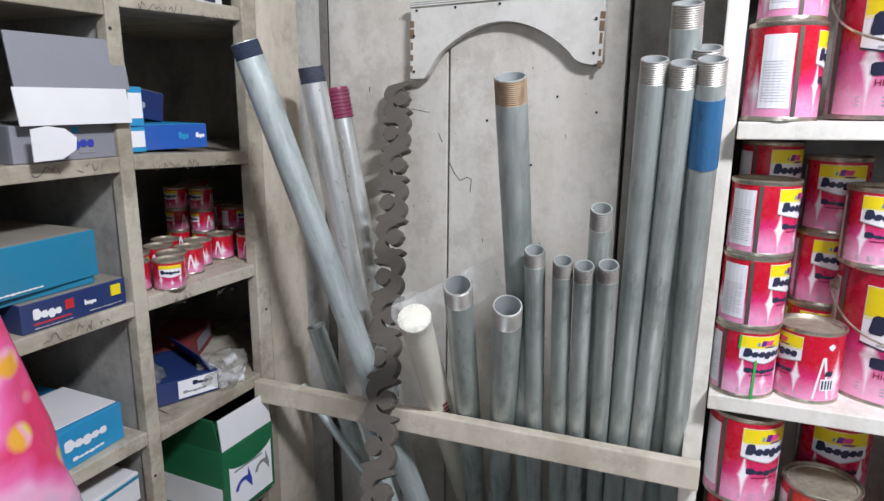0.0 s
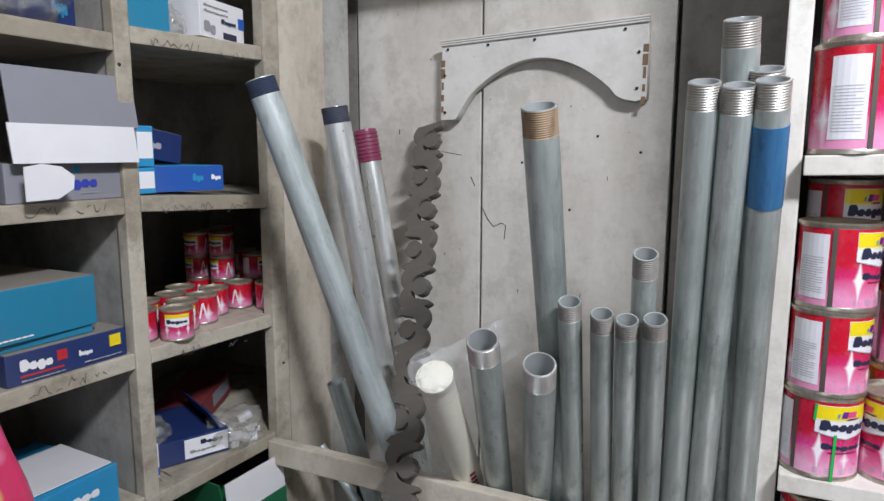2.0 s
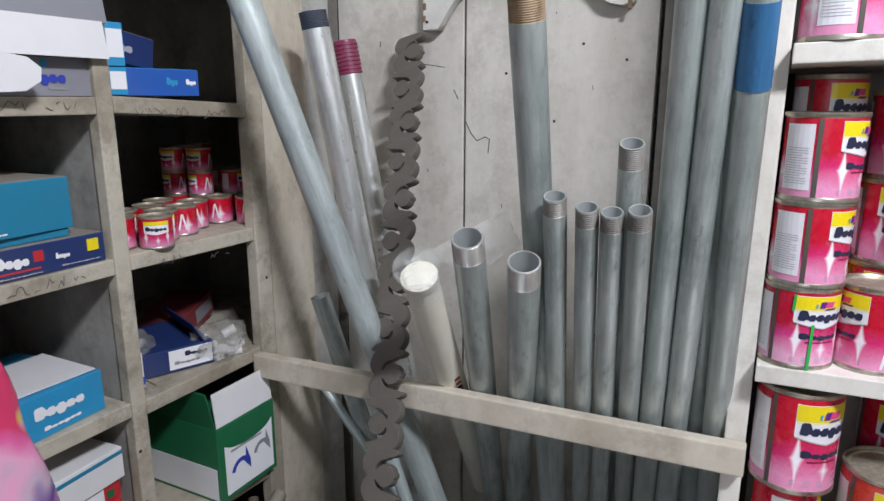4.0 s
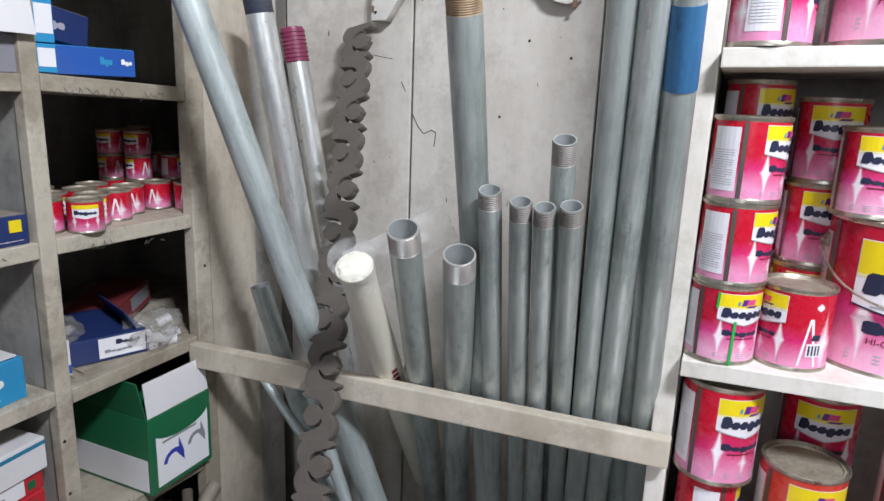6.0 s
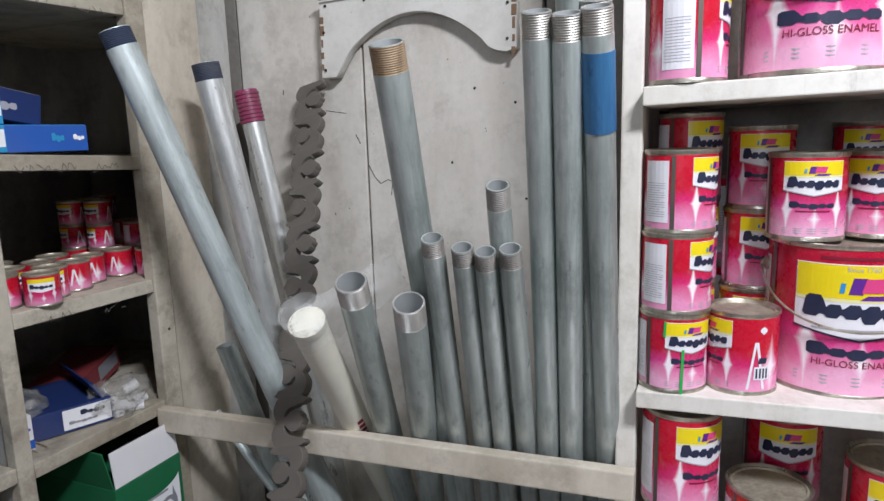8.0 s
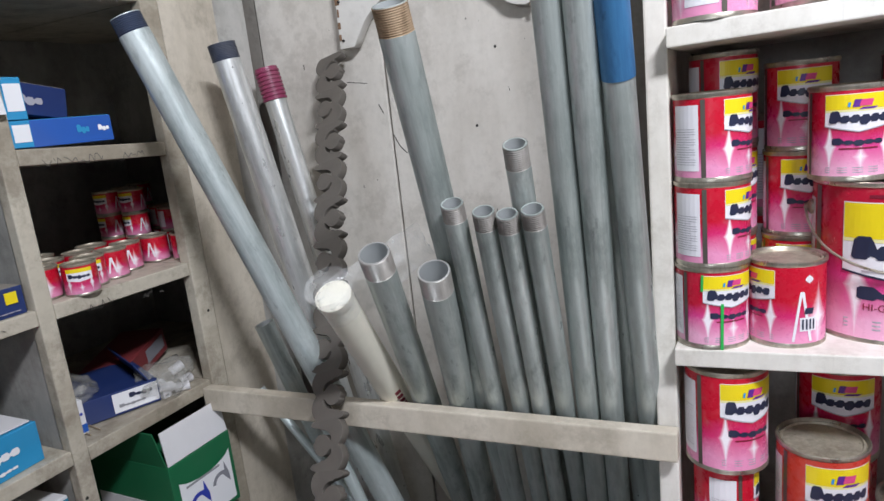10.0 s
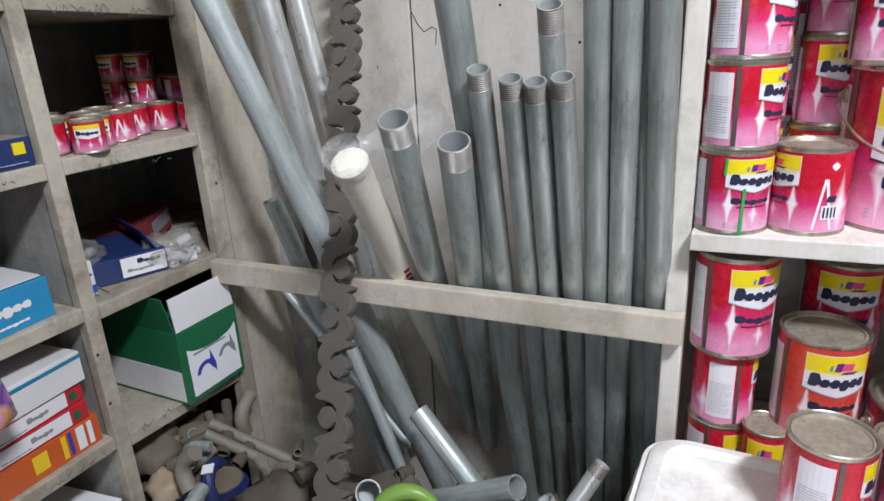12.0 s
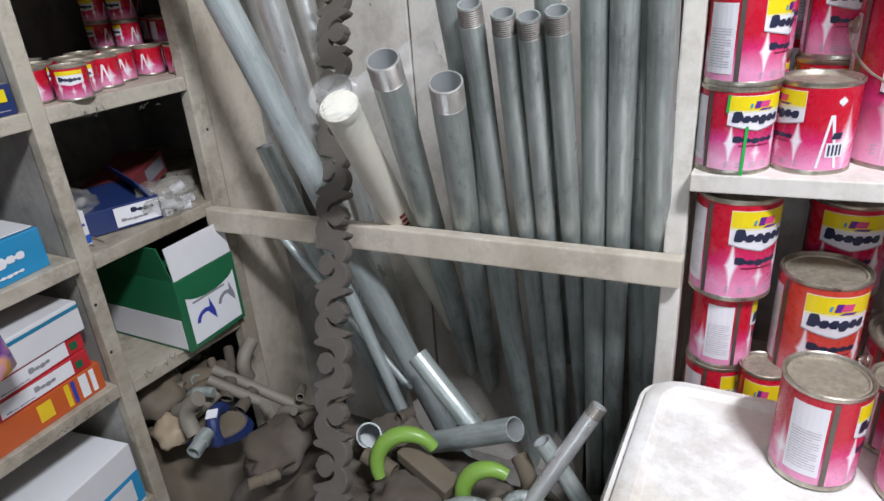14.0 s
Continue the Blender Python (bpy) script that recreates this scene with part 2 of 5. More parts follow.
part("far_side", box_bm(1.60, 1.62, 1.436, 1.798, 0.0, 2.05), WHITE_SHELF, right)
for z, rise in ((1.72, 0.02), (1.296, 0.008), (0.889, 0.010), (0.450, 0.0), (0.12, 0.0)):
    bm = box_bm(0.690, 1.598, 1.440, 1.798, -0.024, 0, 0.002)
    for v in bm.verts:
        v.co.z += z + rise * (v.co.x - 0.686) / 0.34
    part("shelf", bm, WHITE_SHELF, right)

# ---- pipes ----
def pipe(name, top, foot, r, material, label, thread=0.026, thread_mat=None, wall=0.0035, collar=None, depth=0.2, group="pipes behind the rail", category="pipe"):
    top, foot = Vector(top), Vector(foot)
    length = (top - foot).length
    ob = thing(name, label, category, along(foot, top), group)
    body_top = length - thread if thread else length
    bm = lathe([(r - wall, 0), (r, 0), (r, body_top)] + ([] if thread else [(r - wall * 0.3, length), (r - wall, length)]), 28)
    soft_edges(part("tube", bm, material, ob))
    bm = lathe([(r - wall, length - 0.0005), (r - wall, length - depth), (0, length - depth)], 28)
    soft_edges(part("bore", bm, PIPE_IN, ob))
    if thread:
        prof, z, pitch = [(r, body_top)], body_top, 0.0027
        while z < length - pitch:
            prof += [(r - 0.0013, z + pitch * 0.45), (r - 0.0002, z + pitch)]
            z += pitch
        prof += [(r - 0.001, length - 0.0012)]
        soft_edges(part("thread", lathe(prof, 28), thread_mat or THREAD, ob), 20)
    z = length - 0.0012 if thread else length - 0.0006
    soft_edges(part("rim", lathe([(r - 0.001 if thread else r, z), (r - 0.0012, length), (r - wall + 0.0004, length), (r - wall, length - 0.002)], 28), CUT if thread and thread_mat is None else material, ob), 50)
    if collar:
        z0, z1, mat_c, text = collar
        bm = lathe([(r, length - z1), (r + 0.0008, length - z1), (r + 0.0008, length - z0), (r, length - z0)], 28)
        soft_edges(part("tape", bm, mat_c, ob, text))
    return ob


def foot_of(top, mid, z=0.003, ymax=1.80):
    """Carries the line from top through mid down to the floor or to the back boards."""
    a, d = Vector(top), Vector(mid) - Vector(top)
    return a + d * min((z - a.z) / d.z, (ymax - a.y) / d.y if d.y > 0 else 99)


CAP_BLUE = plain("navy_pipe_tape", (0.035, 0.05, 0.09), 0.55, 0.0, 0.4, 60)
BLUE_PAINT = zinc("blue_paint_band", (0.045, 0.17, 0.34), (0.02, 0.10, 0.24), 0.5, 0.1)
CAP_PINK = plain("maroon_cap", (0.25, 0.03, 0.09), 0.4, 0.0, 0.3, 60)
PVC_GREY = plain("grey_plastic_tube", (0.21, 0.185, 0.145), 0.6, 0.0, 0.4, 20)
PVC = plain("cream_pvc", (0.82, 0.79, 0.67), 0.4, 0.0, 0.25, 15)

STEEL = "galvanised steel pipe with cut thread, leaning over the rail"
for top, mid, r in (
    ((0.441, 1.327, 1.112), (0.408, 1.490, 0.732), 0.0155),
    ((0.483, 1.327, 1.101), (0.451, 1.491, 0.734), 0.0150),
    ((0.514, 1.327, 1.097), (0.484, 1.492, 0.736), 0.0146),
    ((0.547, 1.327, 1.102), (0.521, 1.494, 0.739), 0.0150),
):
    pipe("steel_pipe", top, foot_of(top, mid), r, ZINC, "thin " + STEEL, 0.024, THREAD_DULL)
for top, mid, r in (
    ((0.592, 1.285, 1.373), (0.555, 1.499, 0.738), 0.0172),
    ((0.626, 1.285, 1.368), (0.590, 1.501, 0.741), 0.0174),
    ((0.621, 1.322, 1.440), (0.616, 1.545, 0.730), 0.0195),
    ((0.648, 1.330, 1.388), (0.636, 1.548, 0.740), 0.0186),
):
    pipe("steel_pipe", top, foot_of(top, mid), r, ZINC, "tall " + STEEL, 0.028)
top = (0.657, 1.285, 1.372)
pipe("steel_pipe", top, foot_of(top, (0.646, 1.503, 0.746)), 0.0176, ZINC, "tall galvanised steel pipe with a blue painted band", 0.028, collar=(0.046, 0.136, BLUE_PAINT, "faded blue painted band"))
top = (0.332, 1.300, 1.053)
pipe("steel_pipe", top, foot_of(top, (0.279, 1.491, 0.731)), 0.0224, ZINC, "wide " + STEEL, 0.034)
top = (0.400, 1.335, 1.020)
pipe("steel_pipe", top, foot_of(top, (0.345, 1.494, 0.730), 0.14), 0.0230, ZINC, "wide " + STEEL, 0.036)
top = (0.534, 1.320, 1.181)
pipe("steel_pipe", top, foot_of(top, (0.525, 1.365, 1.090), 0.003, 1.72), 0.0155, ZINC, "dark " + STEEL, 0.030, THREAD_DULL)
top = (0.413, 1.275, 1.353)
pipe("steel_pipe", top, foot_of(top, (0.403, 1.360, 1.126)), 0.0220, ZINC, "wide galvanised steel pipe with a rusty thread", 0.034, RUST)
top = (-0.046, 1.300, 1.410)
pipe("steel_pipe", top, foot_of(top, (0.165, 1.510, 0.500)), 0.0235, ZINC_PALE, "pale galvanised steel pipe with navy taped end, leaning over the rail", 0.026, CAP_BLUE)
top = (-0.067, 1.508, 1.381)
pipe("steel_pipe", top, foot_of(top, (-0.015, 1.550, 0.974)), 0.0250, ALU, "bright zinc pipe with a navy taped end, leaning in the alcove", 0.030, CAP_BLUE)
top, foot = Vector((-0.121, 1.680, 1.345)), Vector((0.072, 1.722, 0.200))
cap = pipe("steel_pipe", top, foot, 0.0220, ALU, "thin bright zinc pipe with a ribbed maroon cap", 0)
zc0 = (top - foot).length
prof = [(0.0225, zc0 - 0.066)]
for k in range(8):
    z = zc0 - 0.066 + 0.008 * k
    prof += [(0.0252, z + 0.001), (0.0252, z + 0.005), (0.0232, z + 0.006), (0.0232, z + 0.008)]
prof += [(0.0225, zc0 + 0.001), (0, zc0 + 0.001)]
soft_edges(part("ribbed_cap", lathe(prof, 28), CAP_PINK, cap, "maroon ribbed plastic cap"), 30)
top = (0.266, 1.288, 0.993)
pvc = pipe("plastic_pipe", top, foot_of(top, (0.222, 1.490, 0.736)), 0.0250, PVC, "cream plastic pipe with its mouth wrapped in clear film", 0, wall=0.003)
soft_edges(part("end_cap", lathe([(0.0251, (Vector(top) - pvc.matrix_world.translation).length - 0.012), (0.0264, (Vector(top) - pvc.matrix_world.translation).length - 0.010), (0.0264, (Vector(top) - pvc.matrix_world.translation).length + 0.003), (0.020, (Vector(top) - pvc.matrix_world.translation).length + 0.006), (0, (Vector(top) - pvc.matrix_world.translation).length + 0.004)], 28), PVC, pvc))
for a, b, r, m, label in (
    ((-0.071, 1.500, 0.861), (0.110, 1.640, 0.02), 0.0185, ZINC, "short galvanised steel pipe standing in the alcove"),
    ((-0.128, 1.520, 0.709), (0.180, 1.520, 0.36), 0.0090, ZINC_PALE, "thin grey conduit leaning below the rail"),
    ((0.064, 1.470, 0.690), (0.215, 1.470, 0.27), 0.0120, ZINC_PALE, "thin pale conduit leaning below the rail"),
    ((0.260, 1.430, 0.515), (0.390, 1.400, 0.400), 0.0190, ZINC, "short galvanised pipe end poking from the heap"),
    ((0.478, 1.345, 0.484), (0.270, 1.400, 0.340), 0.0195, ZINC_PALE, "short pale pipe lying on the heap"),
    ((0.232, 1.295, 0.432), (0.150, 1.420, 0.30), 0.0215, ZINC_PALE, "short pale pipe lying on the heap"),
    ((0.525, 1.335, 0.484), (0.600, 1.340, 0.36), 0.0145, ZINC, "short thin steel pipe lying on the heap"),
    ((-0.155, 1.33, 0.445), (0.042, 1.4, 0.335), 0.0110, PVC_GREY, "thin grey plastic tube lying on the heap"),
    ((-0.139, 1.3, 0.445), (-0.058, 1.34, 0.388), 0.0105, PVC_GREY, "thin grey plastic tube lying on the heap"),
):
    pipe("pipe_piece", a, b, r, m, label, 0, group="pipe pieces in the heap", wall=0.0028, depth=min(0.06, 0.2))
pipe("pipe_piece", (0.604, 1.362, 0.553), (0.500, 1.265, 0.360), 0.0130, ALU, "bright threaded conduit piece sticking out of the heap", 0.020, group="pipe pieces in the heap", wall=0.002, depth=0.05)

# ---- paint tins ----
def maths(n, op, *vals):
    x = n.nodes.new("ShaderNodeMath")
    x.operation = op
    for sock, v in zip(x.inputs, vals):
        if isinstance(v, (int, float)):
            sock.default_value = v
        else:
            n.links.new(v, sock)
    return x.outputs[0]


def tin_print(name, top, low, foot, glints):
    """Printed tin: a fade from the top colour to pale pink at the foot, with white starry gleams in the print."""
    m, n, b = node_mat(name, 0.28)
    tc = n.nodes.new("ShaderNodeTexCoord")
    g, o = n.nodes.new("ShaderNodeSeparateXYZ"), n.nodes.new("ShaderNodeSeparateXYZ")
    n.links.new(tc.outputs["Generated"], g.inputs[0])
    n.links.new(tc.outputs["Object"], o.inputs[0])
    z = g.outputs[2]
    th = maths(n, "ARCTAN2", o.outputs[0], maths(n, "MULTIPLY", o.outputs[1], -1.0))
    cloud = noise_node(n, 16, 3, 0.5)
    zz = maths(n, "ADD", z, maths(n, "MULTIPLY", maths(n, "SUBTRACT", cloud, 0.5), 0.35))
    c = ramp(n, zz, [(0.0, foot), (0.12, foot), (0.36, low), (0.56, top), (1.0, top)])
    for t0, z0, w, h, k in glints:
        a = maths(n, "ABSOLUTE", maths(n, "DIVIDE", maths(n, "SUBTRACT", th, t0), w))
        e = maths(n, "ABSOLUTE", maths(n, "DIVIDE", maths(n, "SUBTRACT", z, z0), h))
        s = maths(n, "ADD", maths(n, "POWER", a, 0.65), maths(n, "POWER", e, 0.65))
        f = maths(n, "MULTIPLY", maths(n, "MAXIMUM", maths(n, "SUBTRACT", 1.0, s), 0.0), k)
        f = maths(n, "MINIMUM", f, 1.0)
        c = mix(n, f, c, (0.92, 0.85, 0.90))
    dust = noise_node(n, 60, 5, 0.7)
    c = mix(n, ramp(n, dust, [(0.55, (0, 0, 0)), (0.8, (0.25,) * 3)]), c, (0.45, 0.36, 0.34))
    n.links.new(c, b.inputs["Base Color"])
    n.links.new(ramp(n, dust, [(0.4, (0.25,) * 3), (0.8, (0.45,) * 3)]), b.inputs["Roughness"])
    return m


GL = [(-0.66, 0.36, 0.20, 0.42, 2.6), (0.66, 0.36, 0.20, 0.42, 2.6), (0.05, 0.24, 0.22, 0.24, 1.4), (1.95, 0.35, 0.5, 0.55, 1.6), (-2.4, 0.3, 0.5, 0.4, 1.5)]
TIN_RED = tin_print("tin_print_red", (0.56, 0.008, 0.03), (0.66, 0.03, 0.16), (0.80, 0.30, 0.50), GL)
TIN_PINK = tin_print("tin_print_pink", (0.50, 0.008, 0.035), (0.68, 0.06, 0.26), (0.84, 0.42, 0.60), GL)
TIN_ORANGE = tin_print("tin_print_orange", (0.60, 0.05, 0.03), (0.66, 0.07, 0.06), (0.74, 0.22, 0.26), GL)
TIN_METAL = zinc("tin_metal", (0.58, 0.54, 0.46), (0.38, 0.34, 0.28), 0.32, 0.85)
LID_OLD = zinc("dusty_lid", (0.55, 0.50, 0.40), (0.36, 0.31, 0.24), 0.45, 0.55)
YELLOW = plain("label_yellow", (0.85, 0.66, 0.01), 0.35, 0, 0.12, 40)
PALE_YELLOW = plain("label_pale_yellow", (0.86, 0.80, 0.38), 0.35, 0, 0.12, 40)
SKY_INK = plain("label_sky", (0.03, 0.28, 0.62), 0.4, 0, 0.1, 40)
WHITE_INK = plain("label_white", (0.82, 0.80, 0.84), 0.35, 0, 0.10, 40)
NAVY_INK = plain("label_navy", (0.02, 0.025, 0.06), 0.4, 0, 0.1, 40)
PURPLE_INK = plain("label_purple", (0.12, 0.02, 0.26), 0.4, 0, 0.1, 40)
MAGENTA_INK = plain("label_magenta", (0.70, 0.06, 0.22), 0.4, 0, 0.1, 40)
MAROON_INK = plain("label_maroon", (0.22, 0.01, 0.03), 0.4, 0, 0.1, 40)
GREY_INK = plain("label_grey", (0.42, 0.40, 0.44), 0.5, 0, 0.1, 40)
SEAM = plain("solder_seam", (0.16, 0.14, 0.12), 0.4, 0.6, 0.3, 60)
GREEN_DRIP = plain("green_paint_drip", (0.02, 0.42, 0.08), 0.3, 0, 0.1)


def wrap(bm, r, lift=0.0005):
    """Bends a flat drawing (x along the wall of the tin, z up) round a tin of radius r."""
    for v in bm.verts:
        th, rr = v.co.x / r, r + lift - v.co.y
        v.co = Vector((rr * math.sin(th), -rr * math.cos(th), v.co.z))
    return bm


def flat_rect(bm, u0, u1, v0, v1, slant=0.0, step=0.006, drop=0.0):
    """A flat bar in x, z, cut into strips so that it can be bent; drop lowers its foot to a point in the middle."""
    k = max(1, int(abs(u1 - u0) / step))
    row = []
    for i in range(k + 1):
        u = u0 + (u1 - u0) * i / k
        d = drop * (1 - abs(2 * i / k - 1))
        row.append((bm.verts.new((u, 0, v0 - d)), bm.verts.new((u + slant, 0, v1))))
    for a, b in zip(row, row[1:]):
        bm.faces.new((a[0], b[0], b[1], a[1]))
    return bm


def word(bm, u0, u1, v0, v1, count, seed, slant=0.0):
    """A word drawn as one plain bar of its size: a taller head, then a low bar with shallow nicks in both edges."""
    rnd = random.Random(seed)
    w = (u1 - u0) / (count + 0.25)
    hgt = v1 - v0
    cols = []
    for i in range(count):
        a = u0 + w * (i + (0.25 if i else 0.0))
        b = a + w * (1.0 if i else 1.2)
        hi = v1 if i == 0 else v0 + rnd.uniform(0.66, 0.74) * hgt
        lo = v0 + (0.0 if i == count // 2 else 0.16) * hgt
        d = 0.16 * (b - a)
        cols += [(a, lo + 0.10 * hgt, hi - 0.12 * hgt), (a + d, lo, hi), (b - 2 * d, lo, hi), (b - d, lo + 0.14 * hgt, hi - 0.16 * hgt)]
    row = [[bm.verts.new((u + slant * (v - v0) / hgt, 0, v)) for v in (lo, hi)] for u, lo, hi in cols]
    for p, q in zip(row, row[1:]):
        bm.faces.new((p[0], q[0], q[1], p[1]))
    return bm


def edge_line(bm, wl, foot, thick, drop):
    """The pointed lower edge of a shield label."""
    k = 12
    row = []
    for i in range(k + 1):
        d = drop * (1 - abs(2 * i / k - 1))
        u = -wl + 2 * wl * i / k
        row.append((bm.verts.new((u, 0, foot - d)), bm.verts.new((u, 0, foot - d + thick))))
    for a, b in zip(row, row[1:]):
        bm.faces.new((a[0], b[0], b[1], a[1]))
    return bm


def ruled(bm, u0, u1, v0, v1, count, thick, margin):
    """Ruled lines of print hung on one thin margin line."""
    ys = []
    for i in range(count):
        v = v1 - (v1 - v0) * i / (count - 1)
        ys += [v + thick, v]
    left = [(bm.verts.new((u0 - margin, 0, y)), bm.verts.new((u0, 0, y))) for y in ys]
    for p, q in zip(left, left[1:]):
        bm.faces.new((q[0], q[1], p[1], p[0]))
    for i in range(count):
        hi, lo = left[2 * i][1], left[2 * i + 1][1]
        e = u1 - (u1 - u0) * (0.25 if i % 4 == 3 else 0)
        for k in range(1, 5):
            u = u0 + (e - u0) * k / 4
            a, b = bm.verts.new((u, 0, ys[2 * i])), bm.verts.new((u, 0, ys[2 * i + 1]))
            bm.faces.new((lo, b, a, hi))
            hi, lo = a, b
    return bm


def text_bm(words, size):
    cu = bpy.data.curves.new("t", "FONT")
    cu.body, cu.size, cu.align_x = words, size, "CENTER"
    ob = new("t", cu)
    me = bpy.data.meshes.new_from_object(ob.evaluated_get(bpy.context.evaluated_depsgraph_get()))
    bpy.data.objects.remove(ob)
    bm = bmesh.new()
    bm.from_mesh(me)
    bpy.data.meshes.remove(me)
    for v in bm.verts:
        v.co = Vector((v.co.x, 0, v.co.y))
    return bm


def shift(bm, u, v):
    bmesh.ops.translate(bm, verts=bm.verts, vec=(u, 0, v))
    return bm


def paint_tin(name, r, h, body_mat, label, big=False, group="paint tins on the shelves"):
    ob = thing(name, label, "paint tin", group=group)
    e = 0.0022 if big else 0.0016
    soft_edges(part("body", lathe([(r - 0.001, 0.004), (r, 0.005), (r, h - 0.006)], 40), body_mat, ob), 40)
    soft_edges(part("bottom_rim", lathe([(0, 0.003), (r - e, 0.003), (r - e, 0), (r + e * 0.6, 0), (r + e * 0.6, 0.004), (r, 0.006)], 40), TIN_METAL, ob), 40)
    rim = [(r, h - 0.007), (r + e, h - 0.005), (r + e, h - 0.001), (r, h), (r - e, h - 0.001), (r - e * 1.6, h - 0.005), (r * 0.93, h - 0.006)]
    soft_edges(part("top_rim", lathe(rim, 40), TIN_METAL, ob), 50)
    lid = [(r * 0.93, h - 0.006), (r * 0.91, h - 0.003), (r * 0.87, h - 0.0026), (r * 0.84, h - 0.0055), (r * 0.5, h - 0.0050), (0, h - 0.0046)]
    soft_edges(part("lid", lathe(lid, 40), LID_OLD, ob, "dusty pressed metal lid"), 40)
    s = r / 0.0455
    wl = 0.78 * r                      # half width of the front label along the wall
    top, split, foot = (h * 0.88, h * 0.66, h * 0.45) if big else (h * 0.905, h * 0.745, h * 0.575)
    if big:
        wl = 0.84 * r
    bm = flat_rect(bmesh.new(), -wl, wl, foot, top, drop=h * 0.065)
    part("label_panel", wrap(bm, r), WHITE_INK, ob, "white and yellow shield label")
    bm = flat_rect(bmesh.new(), -wl * 0.985, wl * 0.985, split, top - 0.0006 * s)
    part("label_band", wrap(bm, r, 0.0008), YELLOW, ob)
    bm = flat_rect(bmesh.new(), -wl * 0.985, wl * 0.985, split - h * 0.022, split - 0.0002)
    part("label_fade", wrap(bm, r, 0.0008), PALE_YELLOW, ob)
    bm = edge_line(bmesh.new(), wl, foot, h * 0.012, h * 0.065)
    part("label_edge", wrap(bm, r, 0.0010), NAVY_INK if big else GREY_INK, ob)
    e0, e1 = split - h * 0.005, split + (top - split) * 0.62
    em = e1 - e0
    bm = flat_rect(bmesh.new(), -wl * 0.20, wl * 0.0, e0 + em * 0.25, e1, wl * 0.06)
    flat_rect(bm, -wl * 0.04, wl * 0.40, e0, e0 + em * 0.22, wl * 0.12)
    part("emblem", wrap(bm, r, 0.0013), PURPLE_INK, ob, "purple slanted emblem")
    bm = flat_rect(bmesh.new(), -wl * 0.02, wl * 0.32, e0 + em * 0.34, e1 - em * 0.02, wl * 0.06)
    part("emblem_heart", wrap(bm, r, 0.0016), MAGENTA_INK, ob)
    part("emblem_drop", wrap(flat_rect(bmesh.new(), -wl * 0.33, -wl * 0.26, e0 + em * 0.3, e0 + em * 0.75, wl * 0.02), r, 0.0014), SKY_INK, ob)
    b0, b1 = (h * 0.505, h * 0.675) if big else (h * 0.585, h * 0.735)
    part("brand_bar", wrap(word(bmesh.new(), -wl * 0.88, wl * 0.84, b0, b1, 6, 3, wl * 0.07), r, 0.0012), NAVY_INK, ob)
    p0, p1 = (h * 0.265, h * 0.365) if big else (h * 0.37, h * 0.455)
    part("product_bar", wrap(word(bmesh.new(), -wl * 0.76, wl * 0.74, p0, p1, 5, 5), r, 0.0007), NAVY_INK, ob)
    if big:
        bm = shift(text_bm("HI-GLOSS ENAMEL", 0.0125), 0, h * 0.215)
    else:
        bm = flat_rect(bmesh.new(), -wl * 0.55, wl * 0.55, h * 0.338, h * 0.352)
    part("product_line", wrap(bm, r, 0.0008), MAROON_INK, ob)
    if big:
        bm = shift(text_bm("Since 1760", 0.0085), 0, h * 0.835)
        part("year_line", wrap(bm, r, 0.0011), GREY_INK, ob)
        bm = flat_rect(bmesh.new(), -wl * 0.62, wl * 0.62, h * 0.905, h * 0.925)
        part("top_line", wrap(bm, r, 0.0006), MAROON_INK, ob)
        bm = flat_rect(bmesh.new(), -wl * 0.70, wl * 0.62, h * 0.452, h * 0.466)
        part("slogan_bar", wrap(bm, r, 0.0011), GREY_INK, ob)
    bm = ruled(bmesh.new(), -wl * 0.95, wl * 0.95, h * 0.09, h * 0.14, 3, 0.0009 * s, 0.0003)
    part("fine_print", wrap(bm, r, 0.0006), GREY_INK, ob)
    # seam, data label and hazard panel on the other sides
    part("seam", wrap(flat_rect(bmesh.new(), -1.36 * r, -1.24 * r, 0.006, h - 0.008), r, 0.0008), SEAM, ob)
    a0, a1 = -2.25 * r, -1.42 * r
    part("data_label", wrap(flat_rect(bmesh.new(), a0, a1, h * 0.13, h * 0.87), r, 0.0005), WHITE_INK, ob, "white data label")
    bm = ruled(bmesh.new(), a0 + 0.004 * s, a1 - 0.004 * s, h * 0.20, h * 0.60, 15, 0.0007 * s, 0.0003)
    part("data_print", wrap(bm, r, 0.0009), GREY_INK, ob)
    bm = bmesh.new()
    flat_rect(bm, 1.20 * r, 1.27 * r, h * 0.08, h * 0.66, 0.20 * r, 0.003)
    flat_rect(bm, 1.66 * r, 1.74 * r, h * 0.08, h * 0.66, -0.23 * r, 0.003)
    flat_rect(bm, 1.40 * r, 1.86 * r, h * 0.20, h * 0.36)
    part("hazard_panel", wrap(bm, r, 0.0005), WHITE_INK, ob)
    bm = bmesh.new()
    for i in range(4):
        flat_rect(bm, (1.45 + 0.10 * i) * r, (1.50 + 0.10 * i) * r, h * 0.22, h * 0.34)
    flat_rect(bm, 1.5 * r, 1.74 * r, h * 0.40, h * 0.47, 0.04 * r)
    part("code_bars", wrap(bm, r, 0.0009), NAVY_INK, ob)
    bm = bmesh.new()
    for i in range(7):
        c = math.cos(math.pi * (i - 3) / 7)
        flat_rect(bm, (1.64 - 0.11 * c) * r, (1.64 + 0.11 * c) * r, h * 0.80 + 0.0105 * s * ((i - 3.5) / 7), h * 0.80 + 0.0105 * s * ((i - 2.5) / 7))
    part("badge", wrap(bm, r, 0.0006), WHITE_INK, ob, "round white badge")
